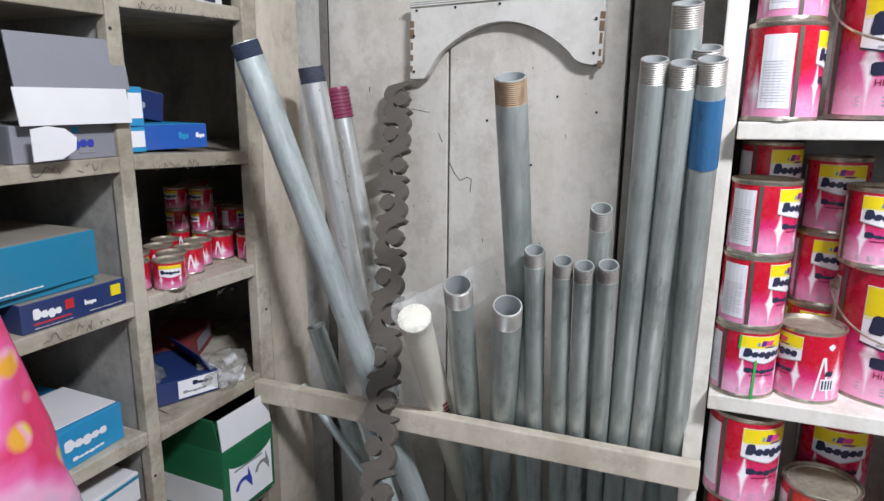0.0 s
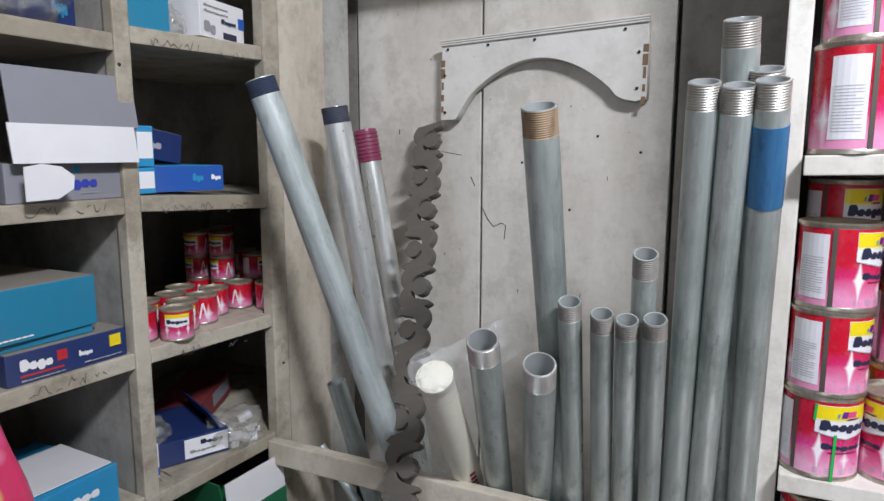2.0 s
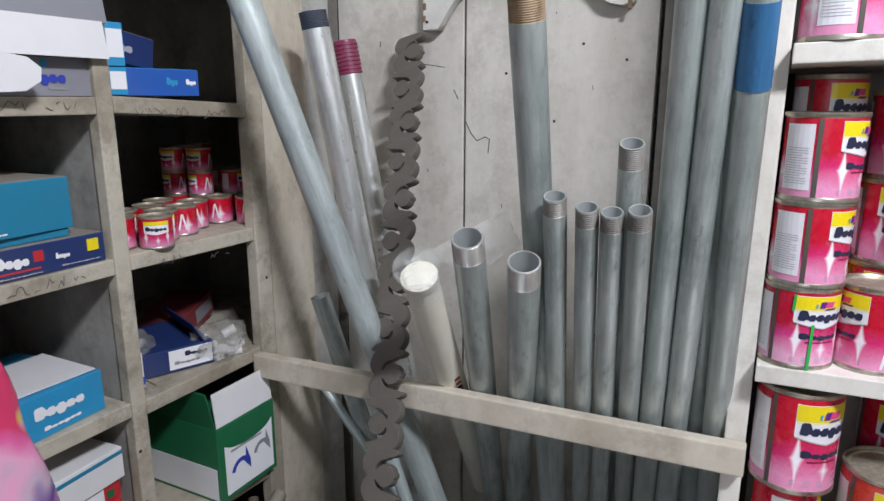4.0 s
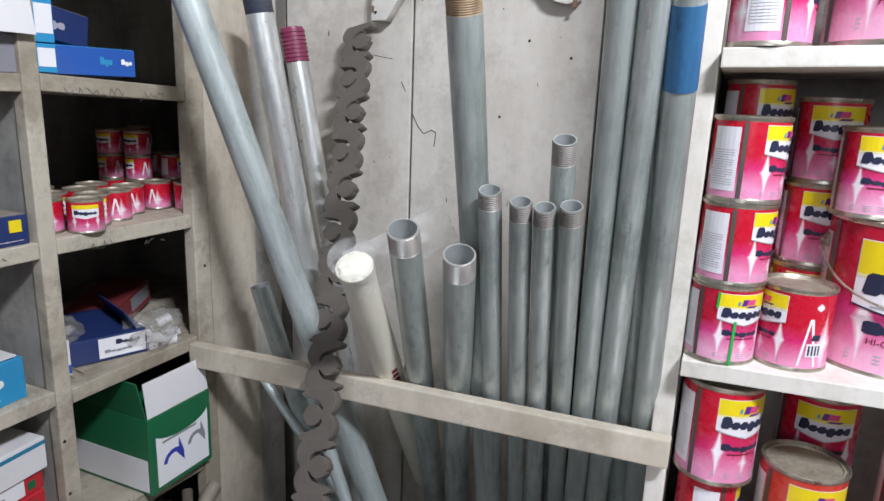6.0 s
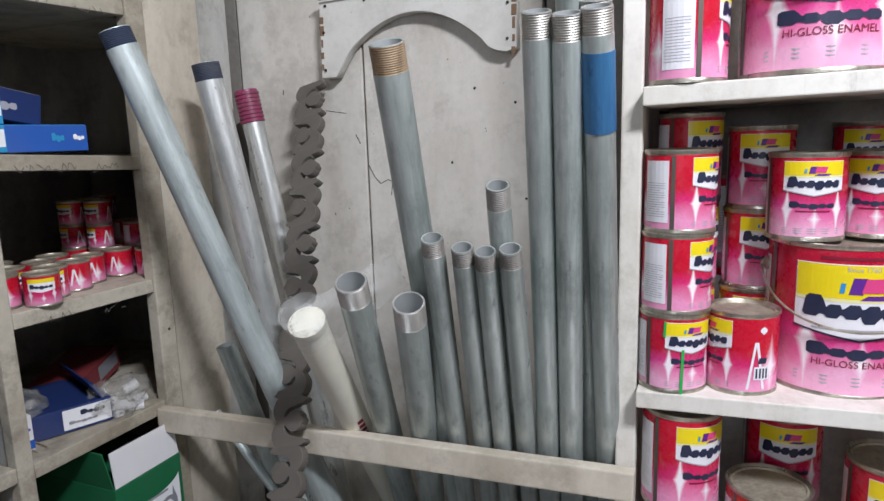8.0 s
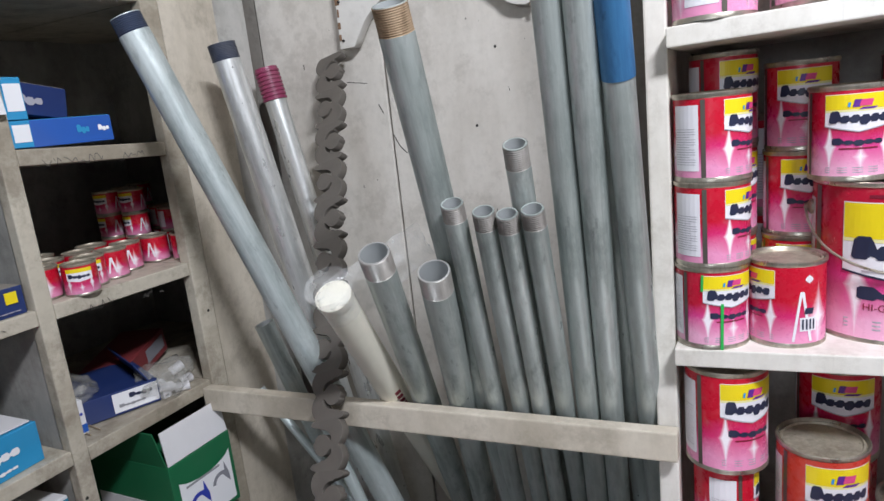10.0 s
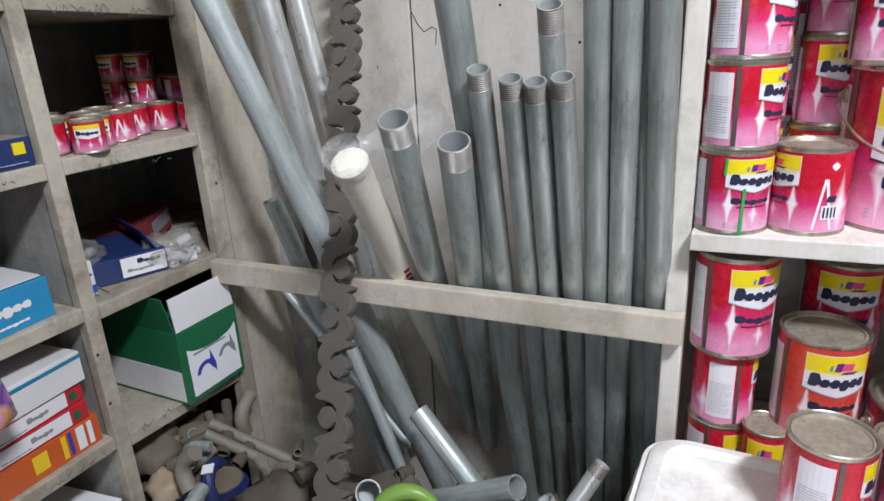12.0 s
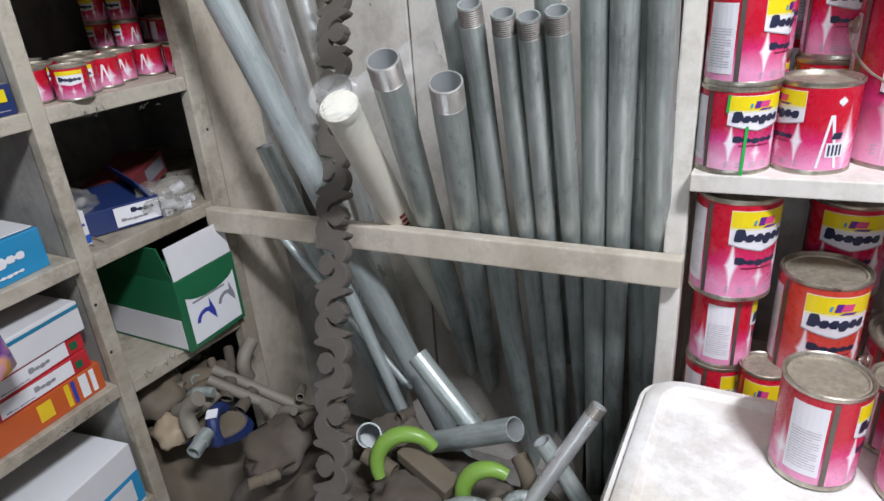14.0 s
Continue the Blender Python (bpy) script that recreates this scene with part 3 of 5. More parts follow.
    if big:
        for sgn in (-1, 1):
            ear = lathe([(0, 0), (0.010, 0), (0.010, 0.003), (0.006, 0.006), (0.0045, 0.010), (0, 0.010)], 14)
            bmesh.ops.transform(ear, matrix=pose(sgn * (r + 0.0005), 0, h * 0.80, 0, sgn * 90, 0), verts=ear.verts)
            soft_edges(part("ear", ear, TIN_METAL, ob))
        pts = []
        for i in range(25):
            a = math.pi * i / 24
            pts.append(Vector(((r + 0.010) * math.cos(a), -(r + 0.010) * math.sin(a) ** 0.8 if 0 < i < 24 else 0, h * 0.80 - h * 0.34 * math.sin(a) ** 0.75 if 0 < i < 24 else h * 0.80)))
        soft_edges(part("bail_handle", tube_bm(pts, 0.0017, 8), TIN_METAL, ob, "thin wire bail handle"))
    return ob


def tube_bm(pts, r, segs=8, bm=None, taper=None):
    """A round bar through the points."""
    bm = bm or bmesh.new()
    rings, ref = [], Vector((0.31, 0.52, 0.79))
    for i, p in enumerate(pts):
        d = (pts[min(i + 1, len(pts) - 1)] - pts[max(i - 1, 0)]).normalized()
        a = d.cross(ref).normalized()
        b = d.cross(a)
        rr = r if taper is None else r * taper[i]
        rings.append([bm.verts.new(p + (a * math.cos(2 * math.pi * k / segs) + b * math.sin(2 * math.pi * k / segs)) * rr) for k in range(segs)])
    for u, v in zip(rings, rings[1:]):
        for k in range(segs):
            j = (k + 1) % segs
            bm.faces.new((u[k], u[j], v[j], v[k]))
    bm.faces.new(rings[0][::-1]), bm.faces.new(rings[-1])
    bmesh.ops.recalc_face_normals(bm, faces=bm.faces)
    return bm


SMALL = "small red and pink enamel paint tin with yellow-white label"
MEDIUM = "one-litre red and pink enamel paint tin with yellow label"
LARGE = "large red and pink enamel paint tin with wire handle"
BEHIND = "red enamel paint tin standing at the back of the shelf"


def stack(x, y, z, rows):
    """Tins one on another: each row is a radius, a height, a turn in degrees, a print and a label."""
    for i, (r, h, turn, body, label) in enumerate(rows):
        t = paint_tin("paint_tin", r, h, body, label)
        t.matrix_world = pose(x + 0.0015 * ((i * 7) % 3 - 1), y, z + 0.0004, 0, 0, turn)
        z += h + 0.0002
    return t


S2, S1, S3 = 0.8905, 1.2975, 0.451
TURNED = "small red paint tin turned to show its white data label"
t = stack(0.735, 1.487, S2, [(0.0450, 0.109, 35, TIN_PINK, "small pink paint tin with green paint drips"), (0.0455, 0.108, 68, TIN_RED, TURNED), (0.0455, 0.108, 66, TIN_RED, TURNED)])
stack(0.823, 1.503, S2 + 0.002, [(0.0450, 0.111, -62, TIN_RED, "small red paint tin turned to its hazard panel")])
gal = paint_tin("paint_tin", 0.091, 0.200, TIN_PINK, LARGE, True)
gal.matrix_world = pose(0.944, 1.570, S2 + 0.004, 0, 0, 6)
stack(0.893, 1.540, S2 + 0.2045, [(0.0465, 0.113, 4, TIN_PINK, "small pink paint tin standing on the large tin")])
stack(0.982, 1.580, S2 + 0.2045, [(0.0455, 0.113, -14, TIN_RED, "small pink paint tin standing on the large tin")])
stack(0.742, 1.605, S2 + 0.001, [(0.0440, 0.124, 60, TIN_RED, BEHIND), (0.0440, 0.124, 50, TIN_RED, BEHIND), (0.0440, 0.124, 42, TIN_RED, BEHIND)])
stack(0.803, 1.690, S2 + 0.003, [(0.0450, 0.139, 80, TIN_RED, BEHIND), (0.0450, 0.139, 95, TIN_RED, BEHIND)])
stack(0.838, 1.615, S2 + 0.004, [(0.0440, 0.116, 8, TIN_RED, BEHIND), (0.0440, 0.116, 14, TIN_RED, BEHIND), (0.0440, 0.116, 4, TIN_RED, BEHIND)])
stack(0.985, 1.718, S2 + 0.006, [(0.0440, 0.116, 0, TIN_RED, BEHIND), (0.0440, 0.116, 5, TIN_RED, BEHIND), (0.0440, 0.116, -4, TIN_RED, BEHIND)])
stack(1.095, 1.575, S2 + 0.012, [(0.0480, 0.130, 14, TIN_RED, MEDIUM), (0.0450, 0.122, 60, TIN_PINK, TURNED), (0.0450, 0.106, 100, TIN_PINK, TURNED)])
stack(1.122, 1.480, S2 + 0.0125, [(0.0430, 0.118, 95, TIN_RED, TURNED)])
stack(1.215, 1.505, S2 + 0.0155, [(0.0455, 0.111, 20, TIN_RED, SMALL), (0.0455, 0.111, 40, TIN_RED, SMALL)])
# upper shelf
stack(0.742, 1.486, S1, [(0.0480, 0.130, 92, TIN_RED, TURNED), (0.0430, 0.116, 86, TIN_RED, TURNED), (0.0430, 0.116, 8, TIN_PINK, SMALL)])
gal = paint_tin("paint_tin", 0.091, 0.200, TIN_PINK, LARGE, True)
gal.matrix_world = pose(0.892, 1.535, S1 + 0.004, 0, 0, 2)
stack(1.032, 1.500, S1 + 0.0075, [(0.0455, 0.128, -75, TIN_ORANGE, "small red paint tin turned to its hazard panel")])
stack(1.140, 1.500, S1 + 0.010, [(0.0455, 0.128, 10, TIN_PINK, MEDIUM)])
stack(0.900, 1.55, S1 + 0.2045, [(0.050, 0.130, 10, TIN_PINK, MEDIUM)])
# lower shelf
stack(0.747, 1.498, S3, [(0.0425, 0.143, 60, TIN_RED, BEHIND), (0.0425, 0.117, 103, TIN_RED, TURNED), (0.0530, 0.145, 40, TIN_RED, MEDIUM)])
stack(0.866, 1.512, S3, [(0.0360, 0.139, 20, TIN_RED, MEDIUM), (0.0550, 0.158, 22, TIN_ORANGE, "one-litre orange-red paint tin with yellow label")])
stack(0.893, 1.650, S3, [(0.0550, 0.108, 0, TIN_RED, BEHIND), (0.0550, 0.108, 5, TIN_RED, BEHIND), (0.0550, 0.142, 4, TIN_RED, MEDIUM)])
gal = paint_tin("paint_tin", 0.091, 0.200, TIN_RED, LARGE, True)
gal.matrix_world = pose(1.026, 1.540, S3 + 0.001, 0, 0, 12)
stack(1.015, 1.530, S3 + 0.2015, [(0.0540, 0.150, 6, TIN_PINK, MEDIUM)])
stack(1.175, 1.490, S3, [(0.0455, 0.125, 0, TIN_RED, SMALL), (0.0455, 0.118, 20, TIN_RED, SMALL), (0.0455, 0.112, 12, TIN_RED, SMALL)])
# green drips on the lowest small tin
drip = wrap(flat_rect(flat_rect(bmesh.new(), 0.002, 0.0055, 0.0, 0.062, 0.001), -0.020, -0.017, 0.078, 0.100, 0.001), 0.0450, 0.0022)
bmesh.ops.transform(drip, matrix=pose(0, 0, 0, 0, 0, -22), verts=drip.verts)
first = [o for o in scene.objects if o.get("label") == "small pink paint tin with green paint drips"][0]
part("paint_drip", drip, GREEN_DRIP, first, "bright green paint drips")

# ---- iron lattice strip ----
IRON = plain("dusty_cast_iron", (0.125, 0.110, 0.094), 0.7, 0.15, 0.5, 30)


def outline_mesh(loops, depth, bevel):
    """A flat plate cut from outlines (the first is the edge, the rest are holes), standing in x, z with its face to -y."""
    cu = bpy.data.curves.new("plate", "CURVE")
    cu.dimensions, cu.fill_mode, cu.extrude, cu.bevel_depth, cu.bevel_resolution = "2D", "BOTH", depth / 2, bevel, 1
    for loop in loops:
        sp = cu.splines.new("POLY")
        sp.points.add(len(loop) - 1)
        for p, (u, v) in zip(sp.points, loop):
            p.co = (u, v, 0, 1)
        sp.use_cyclic_u = True
    ob = new("plate", cu)
    me = bpy.data.meshes.new_from_object(ob.evaluated_get(bpy.context.evaluated_depsgraph_get()))
    bpy.data.objects.remove(ob)
    bm = bmesh.new()
    bm.from_mesh(me)
    bpy.data.meshes.remove(me)
    bmesh.ops.rotate(bm, verts=bm.verts, matrix=Matrix.Rotation(radians(90), 3, "X"))
    return bm


BAY = 0.080


def scroll_solid(u, v):
    """Signed depth inside the fretwork at (u, v): in every bay a lobed arm on one side, a boss between two hooked slots on the other."""
    bay = math.floor(v / BAY)
    side = 1 if bay % 2 == 0 else -1
    q = v - bay * BAY
    x = u * side / 1.05
    arm = 0.0205 + 0.0105 * abs(math.sin(2 * math.pi * q / BAY)) ** 0.75
    t = q / BAY
    t = min(t, 1 - t)
    boss = 0.0125
    for c, w, top in ((0.075, 0.085, 0.0325), (0.335, 0.095, 0.0300), (0.50, 0.110, 0.0275)):
        k = abs(t - c) / w
        if k < 1:
            boss = max(boss, 0.0125 + (top - 0.0125) * (1 - k * k) ** 0.5)
    best = min(arm - x, boss + x)
    px, pz = x + 0.0105, abs(q - BAY / 2)
    rad = math.hypot(px / 1.02, pz / 1.12)
    ang = math.degrees(math.atan2(pz, px))
    if 14 < ang < 150:
        thick = 0.0034 * min(1.0, (ang - 14) / 18)
        best = min(best, abs(rad - 0.0185) - thick)
    return best


def contour(v0, v1, step=0.0013):
    """Closed outlines of the fretwork between v0 and v1."""
    nu = int(0.078 / step)
    nv = int(round((v1 - v0) / step))
    us = [-0.039 + 0.078 * i / nu for i in range(nu + 1)]
    vs = [v0 + (v1 - v0) * j / nv for j in range(nv + 1)]
    f = [[scroll_solid(u, v) if 0 < i < nu and 0 < j < nv else -0.0006 for j, v in enumerate(vs)] for i, u in enumerate(us)]
    nxt = {}
    point = {}

    def cut(a, b):
        key = (a, b) if a < b else (b, a)
        fa, fb = f[key[0][0]][key[0][1]], f[key[1][0]][key[1][1]]
        t = fa / (fa - fb)
        point[key] = (us[key[0][0]] + (us[key[1][0]] - us[key[0][0]]) * t, vs[key[0][1]] + (vs[key[1][1]] - vs[key[0][1]]) * t)
        return key

    for i in range(nu):
        for j in range(nv):
            c = ((i, j), (i + 1, j), (i + 1, j + 1), (i, j + 1))
            inside = [f[p][q] > 0 for p, q in c]
            enter = [k for k in range(4) if not inside[k] and inside[(k + 1) % 4]]
            leave = [k for k in range(4) if inside[k] and not inside[(k + 1) % 4]]
            for e in enter:
                l = next(k % 4 for k in range(e + 1, e + 5) if k % 4 in leave)
                nxt[cut(c[l], c[(l + 1) % 4])] = cut(c[e], c[(e + 1) % 4])
    loops = []
    while nxt:
        start, key = nxt.popitem()
        loop = [point[start]]
        while key != start and key in nxt:
            loop.append(point[key])
            key = nxt.pop(key)
        if len(loop) > 10:
            loops.append(loop[::2])
    return loops


strip = thing("iron_lattice_strip", "dusty grey-brown iron lattice strip of scrolls, leaning over the rail", "lattice strip")
pair = None
for u in range(20):
    if u < 2:
        bm = outline_mesh(contour(0.0002 + BAY * u, BAY * (u + 1) - 0.0002), 0.0155, 0.0006)
        bmesh.ops.translate(bm, verts=bm.verts, vec=(0, 0, -BAY * u))
        ob = part("scroll", bm, IRON, strip)
        pair = (pair[0], ob.data) if u else (ob.data, None)
    else:
        ob = new("scroll", pair[u % 2])
        ob.parent = strip
    ob.location = (0, 0, BAY * u)
LAT_TOP, LAT_MID = Vector((0.002, 1.737, 1.347)), Vector((0.147, 1.390, 0.762))
fw = (LAT_TOP - LAT_MID).normalized()
rt = (Vector((1, -0.12, 0)) - fw * Vector((1, -0.12, 0)).dot(fw)).normalized()
bk = fw.cross(rt)
low = LAT_TOP - fw * (BAY * 20 - 0.006)
strip.matrix_world = Matrix.Translation(low) @ Matrix(((rt.x, bk.x, fw.x), (rt.y, bk.y, fw.y), (rt.z, bk.z, fw.z))).to_4x4()

# ---- carved arch piece on the boards ----
RAW_WOOD = plain("bare_brown_wood", (0.20, 0.12, 0.07), 0.8, 0, 0.4, 40)
PLAQUE = painted("plaque_paint", (0.66, 0.64, 0.60), (0.45, 0.42, 0.37), 0.35, 0.45, (1, 1, 1))
arch = thing("arch_bracket", "white-painted wooden arch bracket with chipped edges, fixed to the boards", "bracket", Matrix.Translation((0.0095, BACK - 0.0035, 0.110)) @ Matrix.Rotation(radians(1.2), 4, "Y") @ Matrix.Diagonal((0.962, 1.0, 0.94, 1.0)))
pts = [(-0.006, 1.494), (0.408, 1.516), (0.414, 1.515), (0.419, 1.377), (0.400, 1.371), (0.378, 1.375), (0.364, 1.382)]
for i in range(1, 26):
    a = i / 26
    pts.append((0.364 + (0.050 - 0.364) * a, 1.382 - 0.006 * a + 0.080 * math.sin(math.pi * a) ** 0.8))
pts += [(0.050, 1.374), (0.036, 1.352), (0.028, 1.338), (-0.006, 1.336)]
bm = outline_mesh([pts[::-1]], 0.022, 0.0012)
bmesh.ops.translate(bm, verts=bm.verts, vec=(0, -0.013, 0))
part("panel", bm, PLAQUE, arch)
for k in range(3):
    z = 1.4910 + 0.0042 * k
    bm = box_bm(-0.008, 0.418, -0.030 - 0.0015 * k, -0.022, z, z + 0.0036, 0.0008)
    for v in bm.verts:
        v.co.z += (v.co.x + 0.008) * 0.052
    part("moulding", bm, PLAQUE, arch)
rnd = random.Random(4)
for side, x in (("l", -0.003), ("r", 0.414)):
    for k in range(5):
        z = 1.352 + 0.024 * k + (0.012 if side == "r" else 0)
        w = rnd.uniform(0.004, 0.011)
        part("bare_patch", box_bm(x - w / 2, x + w / 2, -0.0262, -0.0235, z, z + rnd.uniform(0.012, 0.022), 0.0008), RAW_WOOD, arch)
for x, z in ((0.008, 1.484), (0.10, 1.489), (0.20, 1.494), (0.375, 1.503), (0.402, 1.460), (0.002, 1.43), (0.004, 1.352), (0.402, 1.394)):
    bm = lathe([(0, 0), (0.003, 0), (0.0026, 0.002), (0, 0.0026)], 8)
    bmesh.ops.transform(bm, matrix=pose(x, -0.0262, z, 90), verts=bm.verts)
    part("nail_head", bm, GAP, arch)

# ---- cartons in the cubby holes ----
def card(name, base, vary=0.15):
    return plain(name, base, 0.55, 0, vary, 18)


TEAL, TEAL_D = card("teal_card", (0.012, 0.20, 0.34)), card("dark_teal_card", (0.010, 0.12, 0.20))
SKY = card("sky_blue_card", (0.02, 0.27, 0.52))
BLUE, NAVY = card("blue_card", (0.012, 0.09, 0.40)), card("navy_card", (0.012, 0.03, 0.13))
GREY_C, WHITE_C = card("grey_card", (0.24, 0.24, 0.27)), card("white_card", (0.72, 0.71, 0.72))
RED_C, GREEN_C = card("red_card", (0.50, 0.02, 0.03)), card("green_card", (0.008, 0.13, 0.05))
ORANGE_C, MAROON_C = card("orange_card", (0.55, 0.10, 0.02)), card("maroon_card", (0.20, 0.03, 0.035))
KRAFT = card("kraft_card", (0.36, 0.28, 0.19), 0.3)
DUSTY = card("dusty_card_top", (0.30, 0.27, 0.23), 0.5)
INK_BLUE = card("print_blue", (0.03, 0.05, 0.38))
INK_GREY = card("print_grey", (0.28, 0.28, 0.30))
YEL_C = card("yellow_print", (0.80, 0.55, 0.02))
CASE_W = card("white_print", (0.80, 0.80, 0.82), 0.05)


def carton(label, x, y0, y1, z0, z1, depth, mat, turn=0.0, prints=(), top=None, tilt=0.0, name="carton", category="box"):
    """A closed carton whose printed face looks into the shop (+x). prints: (name, u0, u1, v0, v1, material, words) in shares of that face."""
    w, h = y1 - y0, z1 - z0
    ob = thing(name, label, category, pose(x, (y0 + y1) / 2, z0, tilt, 0, turn))
    part("body", box_bm(-depth, 0, -w / 2, w / 2, 0, h, 0.0012), mat, ob)
    if top:
        part("dusty_top", box_bm(-depth + 0.002, -0.002, -w / 2 + 0.002, w / 2 - 0.002, h, h + 0.0007), top, ob)
    for i, (pn, u0, u1, v0, v1, m, count) in enumerate(prints):
        bm = bmesh.new()
        a, b, c, d = -w / 2 + w * u0, -w / 2 + w * u1, h * v0, h * v1
        if count:
            word(bm, a, b, c, d, count, i + 2)
            for v in bm.verts:
                v.co = Vector((0.0012 + 0.0003 * i, v.co.x, v.co.z))
        else:
            add_box(bm, -0.0002, 0.0006 + 0.0002 * i, a, b, c, d)
        bmesh.ops.recalc_face_normals(bm, faces=bm.faces)
        part(pn, bm, m, ob)
    return ob


# far bay, level by level
carton("teal carton standing upright on the cubby shelf", -0.185, 1.172, 1.253, 1.4790, 1.566, 0.16, TEAL, -4)
carton("dark teal carton behind the plastic bag", -0.300, 1.195, 1.320, 1.4820, 1.562, 0.12, TEAL_D, 8)
carton("white fittings carton with line drawing and blue label", -0.180, 1.300, 1.416, 1.4840, 1.546, 0.14, WHITE_C, 10,
       [("drawing", 0.08, 0.34, 0.10, 0.42, INK_GREY, 2), ("text_print", 0.08, 0.62, 0.78, 0.84, INK_GREY, 9), ("text_print", 0.08, 0.62, 0.64, 0.70, INK_GREY, 9),
        ("text_print", 0.45, 0.80, 0.42, 0.56, NAVY_INK, 5), ("brand_bar", 0.50, 0.80, 0.06, 0.22, NAVY_INK, 0), ("blue_label", 0.86, 0.99, 0.42, 0.70, BLUE, 0)])
carton("bright blue flat carton on the cubby shelf", -0.195, 1.176, 1.345, 1.2360, 1.277, 0.13, BLUE, -10, [("brand_bar", 0.66, 0.78, 0.35, 0.70, SKY, 3), ("brand_bar", 0.86, 0.97, 0.40, 0.65, CASE_W, 3)], top=SKY)
carton("navy carton lying tilted behind the blue carton", -0.270, 1.215, 1.335, 1.288, 1.338, 0.06, NAVY, 4, [("brand_bar", 0.25, 0.65, 0.30, 0.66, GREY_INK, 3)], tilt=-9, top=DUSTY)
for z0, z1 in ((1.2365, 1.276), (1.277, 1.338)):
    carton("narrow teal carton with white label, at the post", -0.176, 1.1695, 1.204, z0 + 0.0005, z1, 0.10, SKY, -6, [("label_panel", 0.25, 0.95, 0.20, 0.85, CASE_W, 0)])
carton("small white and blue carton standing at the cubby post", -0.205, 1.170, 1.200, 0.7695, 0.828, 0.05, WHITE_C, -8, [("text_print", 0.1, 0.9, 0.55, 0.70, INK_BLUE, 4), ("stripe", 0.0, 1.0, 0.06, 0.30, BLUE, 0)])
# navy open carton, red cartons and bagged fittings
ob = carton("navy open-topped carton with white end label", -0.205, 1.198, 1.333, 0.770, 0.812, 0.16, NAVY, -22, [("label_panel", 0.42, 0.98, 0.10, 0.92, CASE_W, 0), ("brand_bar", 0.62, 0.92, 0.55, 0.80, NAVY_INK, 4), ("text_print", 0.48, 0.82, 0.28, 0.44, INK_GREY, 5)])
bm = box_bm(-0.16, 0, -0.002, 0.0, 0, 0.045)
bmesh.ops.transform(bm, matrix=pose(0, 0.056, 0.038, 28, 0, 0), verts=bm.verts)
part("flap", bm, NAVY, ob)
carton("maroon carton with pale printed top, leaning at the back", -0.330, 1.330, 1.520, 0.770, 0.820, 0.09, MAROON_C, 24, [("label_panel", 0.55, 0.95, 0.25, 0.8, GREY_C, 0)], tilt=8)
# green tap carton with raised lid
ob = thing("tap_carton", "green and white tap carton with its white lid flap raised", "box", pose(-0.137, 1.352, 0.5200, 0, 0, 0))
part("body", box_bm(-0.215, 0, -0.073, 0.073, 0, 0.146, 0.0015), GREEN_C, ob)
part("front_label", box_bm(-0.0002, 0.0008, -0.058, 0.064, 0.010, 0.118), CASE_W, ob)
bm = bmesh.new()
for i in range(12):
    a, b = math.pi * i / 12, math.pi * (i + 1) / 12
    v = [bm.verts.new((0.0012, 0.066 * math.cos(t), 0.1195 - 0.026 * math.sin(t))) for t in (a, b)]
    w = [bm.verts.new((0.0012, 0.066 * math.cos(t), 0.1195)) for t in (a, b)]
    bm.faces.new((v[0], v[1], w[1], w[0])) if 0 < i < 11 else None
part("green_arc", bm, GREEN_C, ob)
def tap_print(y, z, k):
    """A printed tap: a curved spout, an upright body and a lever, as one flat shape."""
    bm = bmesh.new()
    row = []
    for i in range(9):
        a = math.pi * (0.95 - 0.55 * i / 8)
        row.append([bm.verts.new((0.0013, y + k * (-0.012 + rr * math.cos(a)), z + k * (0.004 + rr * math.sin(a)))) for rr in (0.016, 0.024)])
    for dz in (0.026, 0.034, 0.044):
        row.append([bm.verts.new((0.0013, y + k * 0.010, z + k * (dz - 0.030))), bm.verts.new((0.0013, y + k * (-0.004 + dz * 0.1), z + k * dz))])
    for p, q in zip(row, row[1:]):
        bm.faces.new((p[0], q[0], q[1], p[1]))
    return bm


part("tap_picture", tap_print(-0.008, 0.040, 1.05), INK_BLUE, ob, "printed blue tap")
part("tap_picture", tap_print(0.046, 0.052, 0.95), GREY_C, ob, "printed grey tap")
part("text_print", box_bm(0.001, 0.0016, -0.045, 0.035, 0.090, 0.094), INK_GREY, ob)
part("side_panel", box_bm(-0.205, -0.006, -0.0738, -0.0730, 0.006, 0.068), WHITE_C, ob)
bm = box_bm(-0.0015, 0.0005, -0.070, 0.071, 0, 0.064)
bmesh.ops.transform(bm, matrix=pose(-0.002, 0, 0.147, 0, -6, 0), verts=bm.verts)
part("lid_flap", bm, WHITE_C, ob)
bm = box_bm(-0.19, -0.004, -0.0015, 0.0005, 0, 0.075)
bmesh.ops.transform(bm, matrix=pose(0, -0.071, 0.146, 12, 0, 0), verts=bm.verts)
part("side_flap", bm, GREEN_C, ob)

# near bay, level by level
ob = thing("fittings_carton", "open grey fittings carton with raised lid and white tabs", "box", pose(-0.168, 1.066, 1.2345))
part("body", box_bm(-0.20, 0, -0.082, 0.078, 0, 0.050, 0.0012), GREY_C, ob)
bm = word(bmesh.new(), -0.022, 0.040, 0.014, 0.034, 5, 4)
for v in bm.verts:
    v.co = Vector((0.0012, v.co.x, v.co.z))
part("brand_bar", bm, INK_BLUE, ob)
part("brand_mark", box_bm(0.0, 0.0012, 0.006, 0.015, 0.037, 0.046), SKY, ob)
part("brand_line", box_bm(0.0, 0.0012, 0.014, 0.040, 0.0085, 0.0105), INK_GREY, ob)
bm = box_bm(-0.001, 0.001, -0.076, 0.100, 0, 0.072)
